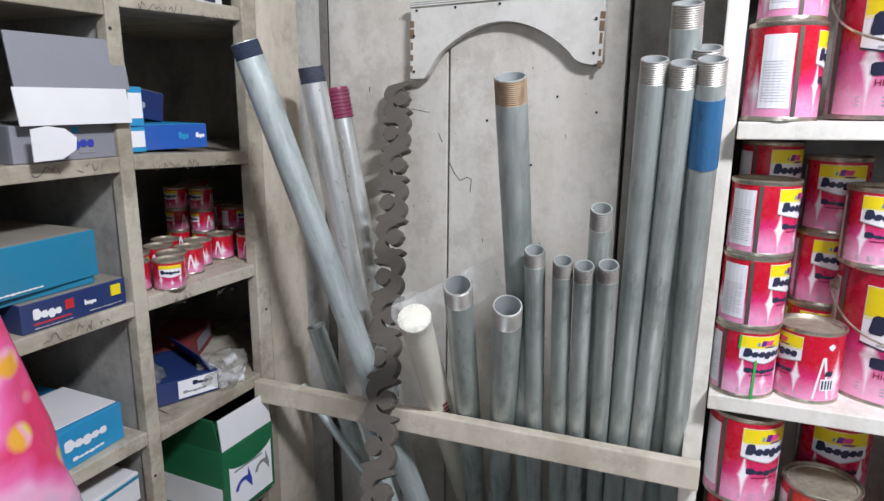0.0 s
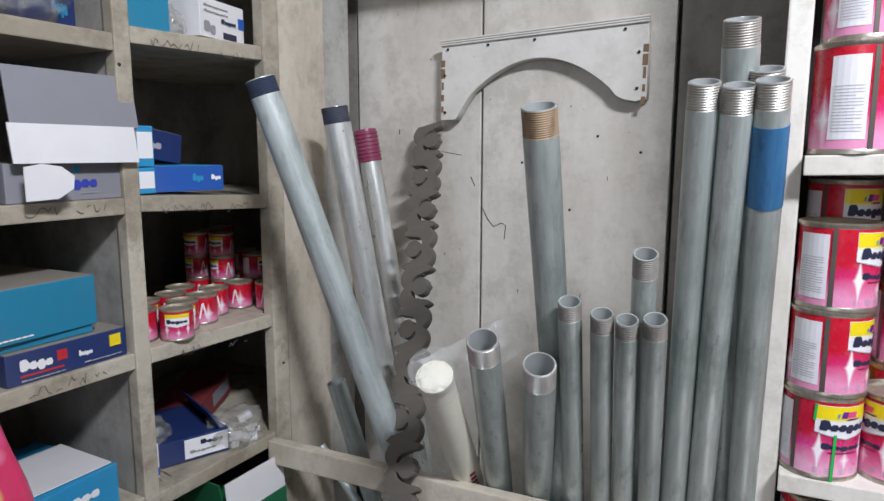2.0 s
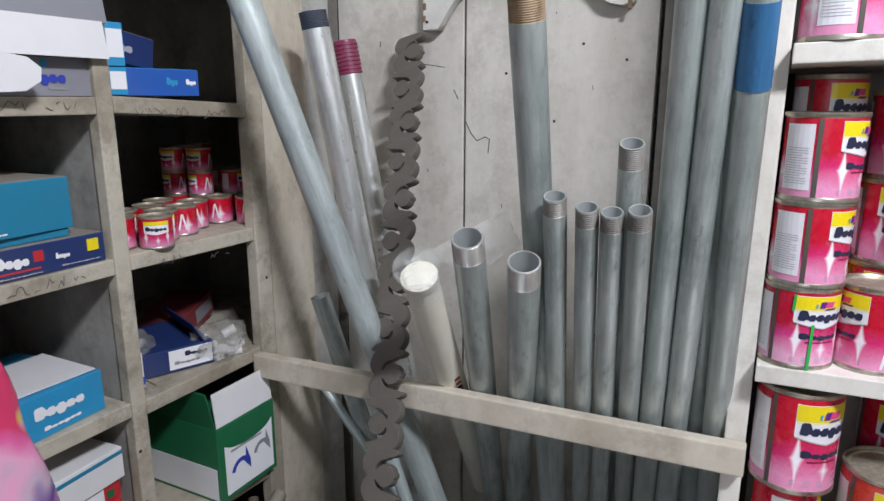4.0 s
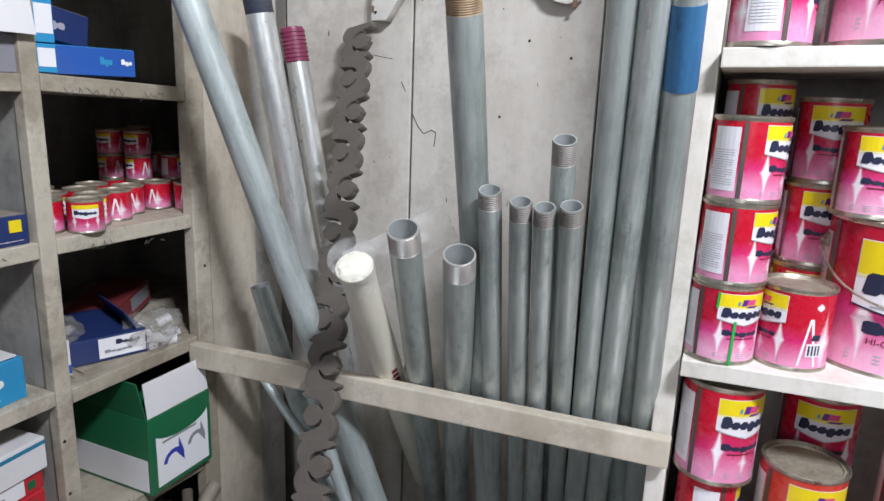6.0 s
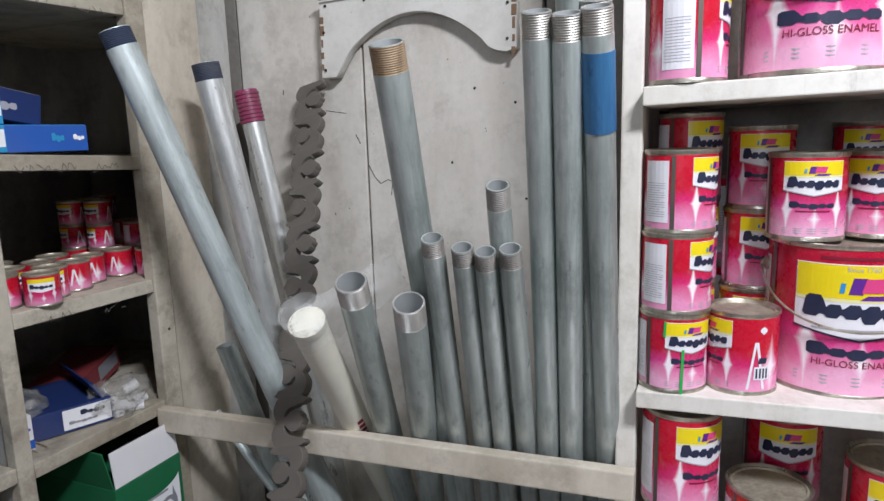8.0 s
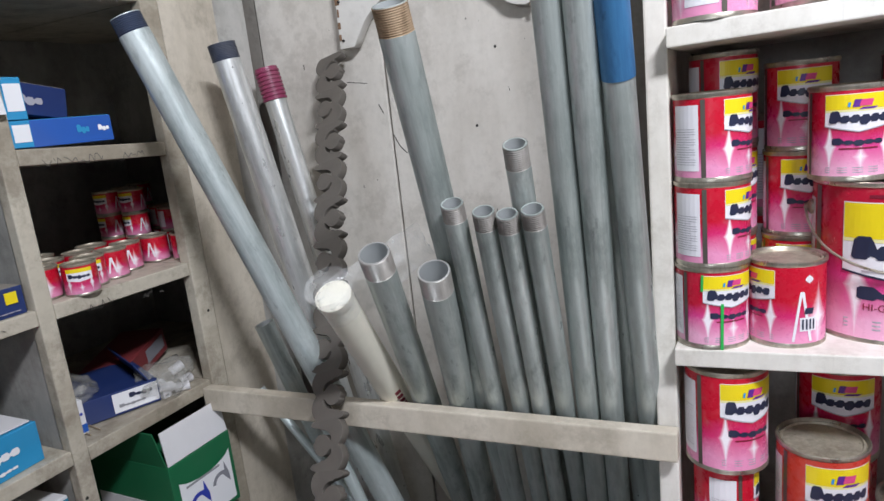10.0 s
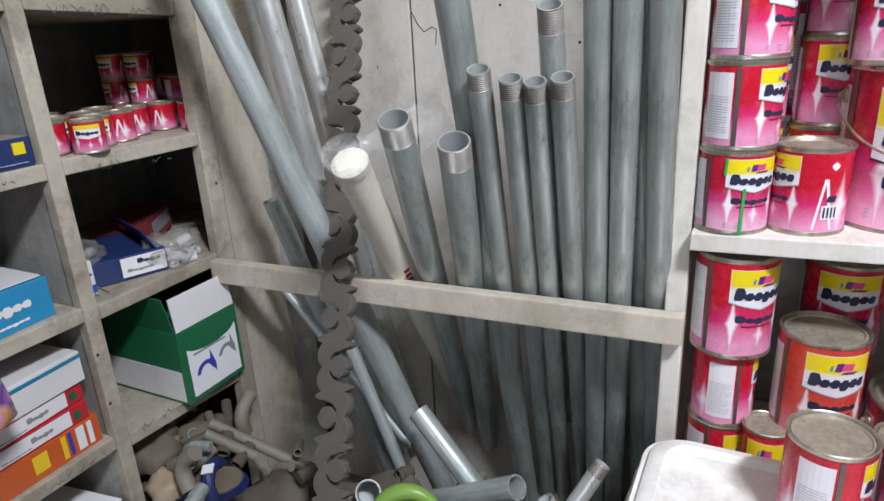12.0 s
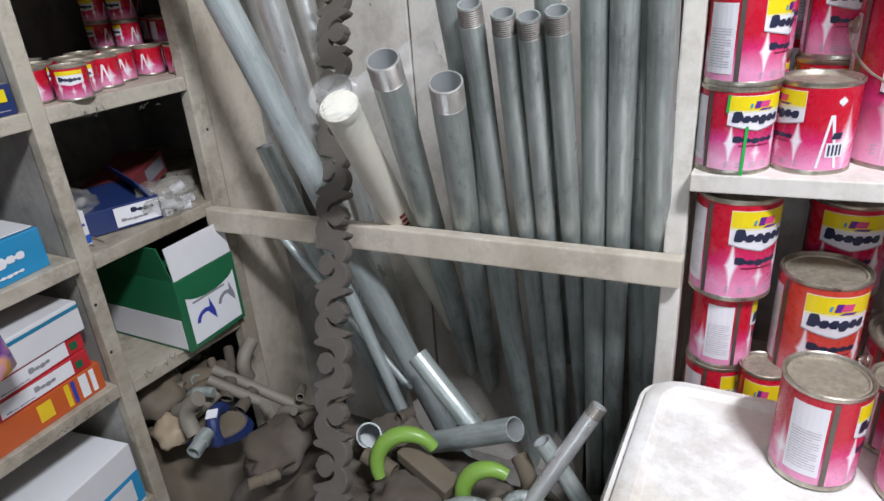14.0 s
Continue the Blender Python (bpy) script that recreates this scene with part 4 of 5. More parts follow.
bmesh.ops.transform(bm, matrix=pose(0.012, 0, 0.098, 0, -8, 0), verts=bm.verts)
part("lid", bm, GREY_C, ob, "raised grey lid")
bm = box_bm(-0.001, 0.001, -0.080, 0.092, 0, 0.050)
bmesh.ops.transform(bm, matrix=pose(0.020, 0, 0.050, 0, -9, 0), verts=bm.verts)
part("lid_tuck", bm, WHITE_C, ob, "white tuck flap")
bm = bmesh.new()
fan = [(-0.070, 0.004), (-0.070, 0.046), (-0.050, 0.050), (-0.028, 0.046), (-0.014, 0.034), (-0.016, 0.018), (-0.034, 0.006)]
a = [bm.verts.new((0.030 + 0.2 * (y + 0.07), y - 0.004, z)) for y, z in fan]
b = [bm.verts.new((0.0285 + 0.2 * (y + 0.07), y - 0.004, z)) for y, z in fan]
bm.faces.new(a), bm.faces.new(b[::-1])
for k in range(len(fan)):
    j = (k + 1) % len(fan)
    bm.faces.new((a[j], a[k], b[k], b[j]))
bmesh.ops.recalc_face_normals(bm, faces=bm.faces)
part("side_tab", bm, WHITE_C, ob, "rounded white side tab")
carton("white and grey carton at the cubby post", -0.172, 0.892, 0.968, 1.2345, 1.327, 0.15, GREY_C, -5, [("label_panel", 0.02, 0.55, 0.2, 0.9, CASE_W, 0)], top=WHITE_C)
ob = carton("navy flat carton with white lettering and red dot", -0.168, 0.964, 1.132, 1.0035, 1.045, 0.20, NAVY, 0,
            [("brand_bar", 0.10, 0.36, 0.34, 0.78, CASE_W, 4), ("brand_dot", 0.39, 0.47, 0.46, 0.80, RED_C, 0), ("underline", 0.10, 0.44, 0.22, 0.28, RED_C, 0),
             ("text_print", 0.10, 0.45, 0.08, 0.14, GREY_INK, 8), ("code_label", 0.56, 0.68, 0.38, 0.62, CASE_W, 6), ("green_badge", 0.84, 0.94, 0.45, 0.85, YELLOW, 0), ("text_print", 0.60, 0.95, 0.14, 0.20, GREY_INK, 6)], top=DUSTY)
carton("bright teal flat carton with dusty top, on another carton", -0.180, 0.890, 1.090, 1.0465, 1.057, 0.20, TEAL, 0, top=DUSTY)
carton("bright teal flat carton with dusty top", -0.172, 0.895, 1.096, 1.0580, 1.128, 0.21, TEAL, 3, [("text_print", 0.05, 0.55, 0.06, 0.12, CASE_W, 12)], top=DUSTY)
carton("sky-blue care carton with white lettering", -0.172, 0.892, 1.112, 0.7755, 0.838, 0.18, SKY, 5, [("brand_bar", 0.50, 0.86, 0.40, 0.75, CASE_W, 5), ("text_print", 0.55, 0.82, 0.14, 0.26, CASE_W, 6)])
part("paper", box_bm(-0.31, -0.185, 0.98, 1.105, 0.8400, 0.8420), WHITE_C)
tagged(bpy.data.objects["paper"], "white paper sheet lying on the blue carton", "paper")
carton("orange-red carton with yellow badge and white stripes", -0.172, 0.930, 1.129, 0.5385, 0.588, 0.18, ORANGE_C, 2,
       [("badge", 0.42, 0.54, 0.22, 0.82, YEL_C, 0), ("stripe", 0.66, 0.70, 0.12, 0.92, YEL_C, 0), ("stripe", 0.72, 0.75, 0.12, 0.92, INK_BLUE, 0), ("stripe", 0.79, 0.86, 0.12, 0.92, CASE_W, 0), ("stripe", 0.89, 0.93, 0.12, 0.92, CASE_W, 0)])
for z0, y1, turn in ((0.5885, 1.118, 3), (0.6205, 1.122, 6)):
    carton("red carton with scribbled white label", -0.172, 0.900, y1, z0 + 0.0005, z0 + 0.0315, 0.17, RED_C, turn,
           [("label_panel", 0.30, 0.86, 0.10, 0.90, CASE_W, 0), ("scribble", 0.55, 0.72, 0.35, 0.70, INK_GREY, 4), ("text_print", 0.33, 0.55, 0.2, 0.3, INK_GREY, 5), ("green_dot", 0.885, 0.94, 0.25, 0.65, GREEN_C, 0)])
carton("white carton with teal stripe, on the red cartons", -0.168, 0.890, 1.128, 0.6530, 0.704, 0.17, WHITE_C, 5, [("stripe", 0.0, 1.0, 0.78, 0.90, TEAL, 0), ("text_print", 0.08, 0.30, 0.25, 0.40, INK_GREY, 6)], top=WHITE_C)
carton("white and blue carton with printed side", -0.150, 0.905, 1.128, 0.2905, 0.420, 0.22, WHITE_C, 8, [("stripe", 0.55, 1.0, 0.05, 0.55, SKY, 0), ("text_print", 0.10, 0.48, 0.30, 0.60, INK_GREY, 6), ("picture", 0.62, 0.92, 0.12, 0.48, WHITE_C, 0)], top=CASE_W)
carton("navy package with white picture, at the top shelf", -0.190, 1.025, 1.115, 1.4625, 1.552, 0.12, NAVY, 14, [("picture", 0.10, 0.42, 0.35, 0.85, CASE_W, 0), ("brand_bar", 0.55, 0.85, 0.15, 0.45, SKY, 4)])
carton("yellow packet at the top shelf", -0.205, 0.970, 1.095, 1.5530, 1.618, 0.15, YEL_C, 10, [("brand_bar", 0.2, 0.7, 0.4, 0.7, NAVY_INK, 4)])

# ---- small tins in the cubby ----
def small_tin(x, y, z, r, h, turn, mat, label):
    ob = thing("enamel_tin", label, "paint tin", pose(x, y, z, 0, 0, turn), "small tins in the cubby")
    soft_edges(part("body", lathe([(r - 0.0006, 0.002), (r, 0.003), (r, h - 0.003)], 24), mat, ob))
    soft_edges(part("bottom_rim", lathe([(0, 0.001), (r - 0.001, 0.001), (r + 0.0006, 0), (r + 0.0006, 0.002), (r, 0.003)], 24), TIN_METAL, ob))
    soft_edges(part("lid", lathe([(r, h - 0.004), (r + 0.001, h - 0.003), (r + 0.001, h), (r - 0.001, h), (r * 0.92, h - 0.0035), (r * 0.86, h - 0.001), (r * 0.8, h - 0.003), (0, h - 0.003)], 24), LID_OLD, ob), 50)
    wl = 0.75 * r
    part("label_panel", wrap(flat_rect(bmesh.new(), -wl, wl, h * 0.50, h * 0.86, drop=h * 0.06), r, 0.0003), WHITE_INK, ob)
    part("label_band", wrap(flat_rect(bmesh.new(), -wl, wl, h * 0.74, h * 0.86), r, 0.0006), YELLOW, ob)
    part("brand_bar", wrap(word(bmesh.new(), -wl * 0.85, wl * 0.85, h * 0.54, h * 0.70, 5, 2), r, 0.0006), NAVY_INK, ob)
    part("data_label", wrap(flat_rect(bmesh.new(), -2.3 * r, -1.45 * r, h * 0.15, h * 0.85), r, 0.0003), WHITE_INK, ob)
    bm = flat_rect(bmesh.new(), 1.30 * r, 1.42 * r, h * 0.2, h * 0.75, 0.22 * r, 0.003)
    flat_rect(bm, 1.78 * r, 1.90 * r, h * 0.2, h * 0.75, -0.24 * r, 0.003)
    part("hazard_panel", wrap(bm, r, 0.0003), WHITE_INK, ob)
    return ob


TT = "tiny red enamel tin with dusty lid, on the cubby shelf"
zc = lambda y: 1.004 - 0.004 * (y - 1.158) / 0.27 if y < 1.428 else 1.000
for x, y, turn in ((-0.175, 1.228, 52), (-0.215, 1.190, -35), (-0.212, 1.270, 58), (-0.265, 1.235, 70), (-0.225, 1.323, -40), (-0.278, 1.300, -60), (-0.330, 1.260, 20),
                   (-0.315, 1.352, 30), (-0.256, 1.377, -30), (-0.262, 1.445, -60), (-0.208, 1.472, -70)):
    small_tin(x, y, zc(y) + 0.0012, 0.0255, 0.050, turn, TIN_RED, TT)
for x, y in ((-0.330, 1.470), (-0.385, 1.455), (-0.410, 1.520), (-0.455, 1.590)):
    for k in range(3 if y < 1.5 or x > -0.42 else 3):
        small_tin(x, y, 1.0002 + 0.0462 * k, 0.0235, 0.046, -40 + 25 * k, TIN_RED, "tiny red enamel tin stacked at the back of the cubby")
for x, y in ((-0.300, 1.530), (-0.360, 1.560)):
    for k in range(2):
        small_tin(x, y, 1.0002 + 0.0462 * k, 0.0245, 0.046, 100, TIN_RED, "tiny red enamel tin stacked at the back of the cubby")

# ---- film, bags, heap, tub ----
def clear_film(name, tint=(0.9, 0.92, 0.92), alpha=0.25, rough=0.12):
    m, n, b = node_mat(name, rough)
    b.inputs["Base Color"].default_value = (*tint, 1)
    w = noise_node(n, 28, 4, 0.6)
    n.links.new(ramp(n, w, [(0.40, (alpha * 0.5,) * 3), (0.72, (min(1, alpha * 2.2),) * 3)]), b.inputs["Alpha"])
    bump(n, b, w, 0.6, 0.004)
    return m


FILM = clear_film("clear_polythene", (0.9, 0.92, 0.92), 0.15, 0.10)
BAG_FILM = clear_film("clouded_polythene", (0.45, 0.44, 0.40), 0.30)


def crumple(name, label, m, size, material, seed, category="plastic bag", rough=0.35, subs=4):
    """A crumpled soft packet: a ball squashed to size and pushed in and out."""
    bm = bmesh.new()
    bmesh.ops.create_icosphere(bm, subdivisions=subs, radius=1.0)
    off = Vector((seed * 3.1, seed * 1.7, seed * 0.9))
    for v in bm.verts:
        d = v.co.normalized()
        k = 1 + rough * (noise.noise(d * 1.7 + off) + 0.5 * noise.noise(d * 4.3 + off) + 0.28 * abs(noise.noise(d * 9 + off)))
        v.co = Vector((d.x * size[0] * k, d.y * size[1] * k, max(-0.55, d.z) * size[2] * k))
    ob = part(name, bm, material, None, smooth=True)
    ob.matrix_world = m
    return tagged(ob, label, category)


# clear film round the mouth of the plastic pipe, with a loose corner standing up
a0, a1 = Vector((0.266, 1.288, 0.993)), Vector((0.222, 1.490, 0.736))
axis = (a0 - a1).normalized()
bm = bmesh.new()
rows, cols = 14, 30
grid = []
for i in range(rows + 1):
    s = -0.035 + 0.062 * i / rows
    ring = []
    for k in range(cols):
        t = 2 * math.pi * k / cols
        side = axis.cross(Vector((0, 0, 1))).normalized()
        up = side.cross(axis)
        r = 0.0272 + (0.006 * max(0, s) / 0.027) + 0.0022 * noise.noise(Vector((math.cos(t) * 2, math.sin(t) * 2, s * 60)))
        ring.append(bm.verts.new(a0 + axis * s + (side * math.cos(t) + up * math.sin(t)) * r))
    grid.append(ring)
for u, v in zip(grid, grid[1:]):
    for k in range(cols):
        bm.faces.new((u[k], u[(k + 1) % cols], v[(k + 1) % cols], v[k]))
wrapper = thing("film_wrapper", "clear plastic film wrapped over the cream pipe's mouth", "plastic film")
part("sleeve", bm, FILM, wrapper, smooth=True)
bm = bmesh.new()
ca, cb, cc, cd = Vector((0.228, 1.312, 1.004)), Vector((0.352, 1.385, 1.078)), Vector((0.372, 1.395, 1.030)), Vector((0.270, 1.350, 0.950))
n1 = 18
grid = []
for i in range(n1 + 1):
    row = []
    for j in range(n1 + 1):
        u, w = i / n1, j / n1
        p = ca.lerp(cb, u).lerp(cd.lerp(cc, u), w)
        p.y += 0.012 * noise.noise(Vector((u * 4, w * 4, 1.3))) + 0.02 * math.sin(math.pi * u)
        p.z += 0.004 * noise.noise(Vector((u * 9, w * 6, 4.1)))
        row.append(bm.verts.new(p))
    grid.append(row)
for i in range(n1):
    for j in range(n1):
        bm.faces.new((grid[i][j], grid[i + 1][j], grid[i + 1][j + 1], grid[i][j + 1]))
part("loose_corner", bm, FILM, wrapper, smooth=True)
bm = bmesh.new()
bmesh.ops.create_icosphere(bm, subdivisions=4, radius=1.0)
for v in bm.verts:
    d = v.co.normalized()
    k = 1 + 0.25 * noise.noise(d * 2.3) + 0.16 * noise.noise(d * 6.1)
    v.co = a0 + axis * 0.004 + (d - axis * 0.80 * d.dot(axis)) * 0.0245 * k
part("crumpled_top", bm, FILM, wrapper, smooth=True)
# stamped lettering on the plastic pipe, as bars
bm = bmesh.new()
for k in range(11):
    if k == 4:
        continue
    flat_rect(bm, 0.002, 0.013, -0.006 * 1.0 + 0.014 * k, 0.004 + 0.014 * k)
wrap(bm, 0.0250, 0.0006)
L = (a0 - Vector(pvc.matrix_world.translation)).length
facing = pvc.matrix_world.to_3x3().inverted() @ Vector((0.62, -0.78, 0.0))
bmesh.ops.transform(bm, matrix=pose(0, 0, L - 0.40, 0, 0, math.degrees(math.atan2(facing.x, -facing.y))), verts=bm.verts)
part("stamped_bars", bm, MAROON_INK, pvc)

# bagged white fittings and loose bags
crumple("plastic_bag", "clear plastic bag of white fittings on the cubby shelf", pose(-0.205, 1.360, 0.795, 0, 0, 20), (0.045, 0.060, 0.032), BAG_FILM, 3)
for k in range(7):
    rnd = random.Random(50 + k)
    bm = lathe([(0.004, 0), (0.009, 0), (0.009, 0.026), (0.004, 0.026)], 12, True)
    f = part("pipe_fitting", bm, WHITE_C)
    f.matrix_world = pose(-0.205 + rnd.uniform(-0.022, 0.022), 1.360 + rnd.uniform(-0.035, 0.035), 0.776 + 0.008 * (k % 3), rnd.uniform(60, 120), rnd.uniform(-30, 30), rnd.uniform(0, 180))
    tagged(f, "small white plastic pipe fitting inside the bag", "fitting", "bagged fittings")
crumple("plastic_bag", "clear plastic bag over the navy carton's contents", pose(-0.300, 1.235, 0.815, 0, 0, -20), (0.07, 0.045, 0.022), BAG_FILM, 5)
crumple("plastic_bag", "clear plastic bag between the teal and white cartons", pose(-0.215, 1.270, 1.497, 0, 0, 10), (0.030, 0.026, 0.034), BAG_FILM, 7)
crumple("plastic_bag", "clear plastic bag lying on the white carton", pose(-0.250, 1.350, 1.566, 0, 0, 10), (0.050, 0.045, 0.024), BAG_FILM, 9)
crumple("plastic_bag", "clouded plastic bag hanging over the top shelf edge", pose(-0.215, 0.985, 1.492, 0, 0, 0), (0.060, 0.110, 0.050), BAG_FILM, 11)
crumple("paper_wad", "brown crumpled paper on top of the grey carton", pose(-0.205, 0.925, 1.342, 0, 0, 0), (0.030, 0.028, 0.026), KRAFT, 13, "paper")
for y in (1.178, 1.196):
    bm = tube_bm([Vector((-0.26, y, 0.7705)), Vector((-0.225, y + 0.02, 0.7712)), Vector((-0.19, y + 0.015, 0.7705))], 0.0012, 6)
    tagged(part("straw", bm, KRAFT), "thin dry straw lying on the cubby shelf", "straw")

# pink printed bag hanging at the near post
def floral(name):
    m, n, b = node_mat(name, 0.3)
    tc = n.nodes.new("ShaderNodeTexCoord")
    v = n.nodes.new("ShaderNodeTexVoronoi")
    v.inputs["Scale"].default_value = 15
    n.links.new(tc.outputs["Object"], v.inputs["Vector"])
    big = noise_node(n, 7, 2, 0.5)
    c = ramp(n, big, [(0.36, (0.75, 0.05, 0.16)), (0.45, (0.85, 0.16, 0.42)), (0.52, (0.88, 0.42, 0.62)), (0.60, (0.62, 0.48, 0.62)), (0.66, (0.16, 0.06, 0.36)), (0.74, (0.80, 0.30, 0.50))])
    spots = ramp(n, v.outputs["Distance"], [(0.22, (1, 1, 1)), (0.34, (0, 0, 0))])
    c = mix(n, spots, c, ramp(n, noise_node(n, 20, 1, 0.5), [(0.44, (0.86, 0.42, 0.05)), (0.52, (0.88, 0.40, 0.60)), (0.60, (0.78, 0.66, 0.10))]))
    n.links.new(c, b.inputs["Base Color"])
    b.inputs["Roughness"].default_value = 0.16
    bump(n, b, noise_node(n, 22, 4, 0.6), 0.5, 0.006)
    return m


bag = thing("printed_bag", "pink flowered plastic bag hanging on a nail", "plastic bag", pose(-0.10, 0.855, 0.68))
bm = bmesh.new()
grid = []
for i in range(25):
    z = 0.55 * i / 24
    s = max(0.10, min(1.0, 1.20 - 1.9 * z))
    ring = []
    for k in range(36):
        t = 2 * math.pi * k / 36
        w = 1 + 0.16 * noise.noise(Vector((math.cos(t) * 1.5, math.sin(t) * 1.5, z * 9)))
        e = 0.5 if i == 0 else 1.0
        ring.append(bm.verts.new((0.040 * s * w * e * math.cos(t), 0.115 * s * w * e * math.sin(t) - 0.03 * z, z)))
    grid.append(ring)
for u, v in zip(grid, grid[1:]):
    for k in range(36):
        bm.faces.new((u[k], u[(k + 1) % 36], v[(k + 1) % 36], v[k]))
bm.faces.new(grid[0][::-1]), bm.faces.new(grid[-1])
part("body", bm, floral("flowered_plastic"), bag, smooth=True)
bm = tube_bm([Vector((0, -0.016, 0.55)), Vector((-0.03, -0.005, 0.575)), Vector((-0.062, 0.012, 0.585))], 0.003, 8)
part("tie", bm, floral("flowered_tie"), bag)

# heap of odds and ends at the foot of the pipes
DIRT = plain("dusty_heap", (0.095, 0.075, 0.056), 0.9, 0, 0.6, 30)
SACK = plain("dusty_sacking", (0.145, 0.115, 0.078), 0.85, 0, 0.5, 25)


def mound(name, label, x0, x1, y0, y1, top, seed, material, n=46):
    bm = bmesh.new()
    grid = []
    for i in range(n + 1):
        row = []
        for j in range(n + 1):
            u, w = i / n, j / n
            k = min(1.0, 5 * u, 5 * (1 - u)) * min(1.0, 5 * w, 5 * (1 - w))
            x, y = x0 + (x1 - x0) * u, y0 + (y1 - y0) * w
            q = Vector((x * 11, y * 11, seed))
            z = top * k ** 0.5 * (0.88 + 0.22 * noise.noise(q)) + 0.018 * k * abs(noise.noise(q * 2.7)) + 0.010 * k * noise.noise(q * 6.1)
            row.append(bm.verts.new((x, y, max(0.002, z))))
        grid.append(row)
    for i in range(n):
        for j in range(n):
            bm.faces.new((grid[i][j], grid[i + 1][j], grid[i + 1][j + 1], grid[i][j + 1]))
    ob = part(name, bm, material, None, smooth=True)
    return tagged(ob, label, "heap", kind="stuff")


mound("scrap_heap", "dusty brown heap of sacking and scrap on the floor", -0.13, 0.63, 1.16, 1.47, 0.385, 2.0, DIRT)
mound("scrap_heap", "dusty beige heap of sacking under the lowest cubby", -0.56, -0.125, 1.165, 1.425, 0.405, 5.0, SACK)
rnd = random.Random(77)
for k in range(46):
    leftside = k < 24
    x = rnd.uniform(-0.30, -0.06) if leftside else rnd.uniform(0.0, 0.60)
    y = rnd.uniform(1.20, 1.40) if leftside else rnd.uniform(1.20, 1.42)
    r = rnd.uniform(0.008, 0.016)
    z = 0.375 + rnd.uniform(-0.01, 0.03) + (0.035 if leftside else 0.0)
    if k % 3 == 0:
        pts = [Vector((0.03 * math.cos(t), 0.03 * math.sin(t), 0)) for t in (0.0, 0.3, 0.6, 0.9, 1.2, 1.57)]
        pts = [pts[0] + Vector((0, -0.022, 0))] + pts + [pts[-1] + Vector((-0.022, 0, 0))]
        bm = tube_bm(pts, r, 12)
        ob = soft_edges(part("elbow_fitting", bm, (ZINC, SACK, PVC_GREY, DIRT)[k % 4]))
        lab = "dusty elbow fitting lying in the heap"
    else:
        h = rnd.uniform(0.03, 0.07)
        bm = lathe([(r * 0.75, 0), (r, 0), (r, h * 0.3), (r * 1.12, h * 0.32), (r * 1.12, h * 0.5), (r, h * 0.52), (r, h), (r * 0.75, h), (r * 0.75, 0)], 14)
        ob = soft_edges(part("socket_fitting", bm, (SACK, PVC_GREY, DIRT, ZINC)[k % 4]))
        lab = "dusty socket fitting lying in the heap"
    ob.matrix_world = pose(x, y, z, rnd.uniform(55, 125), rnd.uniform(-40, 40), rnd.uniform(0, 360))
    tagged(ob, lab, "fitting", "fittings in the heap")
for k, (x, y, z, sx, sy, sz, m) in enumerate(((-0.235, 1.245, 0.425, 0.070, 0.050, 0.045, SACK), (-0.300, 1.330, 0.440, 0.060, 0.060, 0.045, SACK), (-0.190, 1.330, 0.405, 0.055, 0.05, 0.035, SACK),
                                             (0.05, 1.26, 0.375, 0.07, 0.05, 0.03, DIRT), (-0.16, 1.215, 0.385, 0.045, 0.035, 0.03, KRAFT), (0.34, 1.245, 0.385, 0.06, 0.045, 0.025, DIRT), (0.56, 1.25, 0.38, 0.05, 0.05, 0.03, DIRT))):
    crumple("sack_scrap", "dusty crumpled sacking in the heap", pose(x, y, z, 0, 0, 40 * k), (sx, sy, sz), m, 20 + k, "scrap", 0.5, 3)
bm = box_bm(-0.055, 0.055, -0.018, 0.018, -0.012, 0.012, 0.003)
ob = tagged(part("wood_offcut", bm, SACK), "pale wooden offcut lying on the heap", "wood offcut")
ob.matrix_world = pose(0.355, 1.275, 0.418, 6, 10, -18)
# navy sandal
sandal = thing("sandal", "navy sandal with pale insole lying on the heap", "sandal", pose(-0.106, 1.265, 0.354, 24, -10, 25))
def sole(scale, z0, z1):
    bm = bmesh.new()
    ring = [(0.075 * math.cos(t) * scale, (0.030 + 0.006 * math.cos(t)) * math.sin(t) * scale) for t in [2 * math.pi * k / 28 for k in range(28)]]
    lo, hi = [bm.verts.new((x, y, z0)) for x, y in ring], [bm.verts.new((x * 0.97, y * 0.97, z1)) for x, y in ring]
    for k in range(28):
        j = (k + 1) % 28
        bm.faces.new((lo[k], lo[j], hi[j], hi[k]))
    bm.faces.new(lo[::-1]), bm.faces.new(hi)
    return bm
part("sole", sole(1.0, 0, 0.022), NAVY, sandal)
part("insole", sole(0.95, 0.022, 0.026), SACK, sandal)
bm = tube_bm([Vector((0.02, 0.034 * math.cos(t), 0.022 + 0.034 * math.sin(t))) for t in [math.pi * k / 12 for k in range(13)]], 0.012, 10)
part("strap", bm, NAVY, sandal)
part("mark", box_bm(0.012, 0.034, -0.008, 0.010, 0.0665, 0.069), CASE_W, sandal)
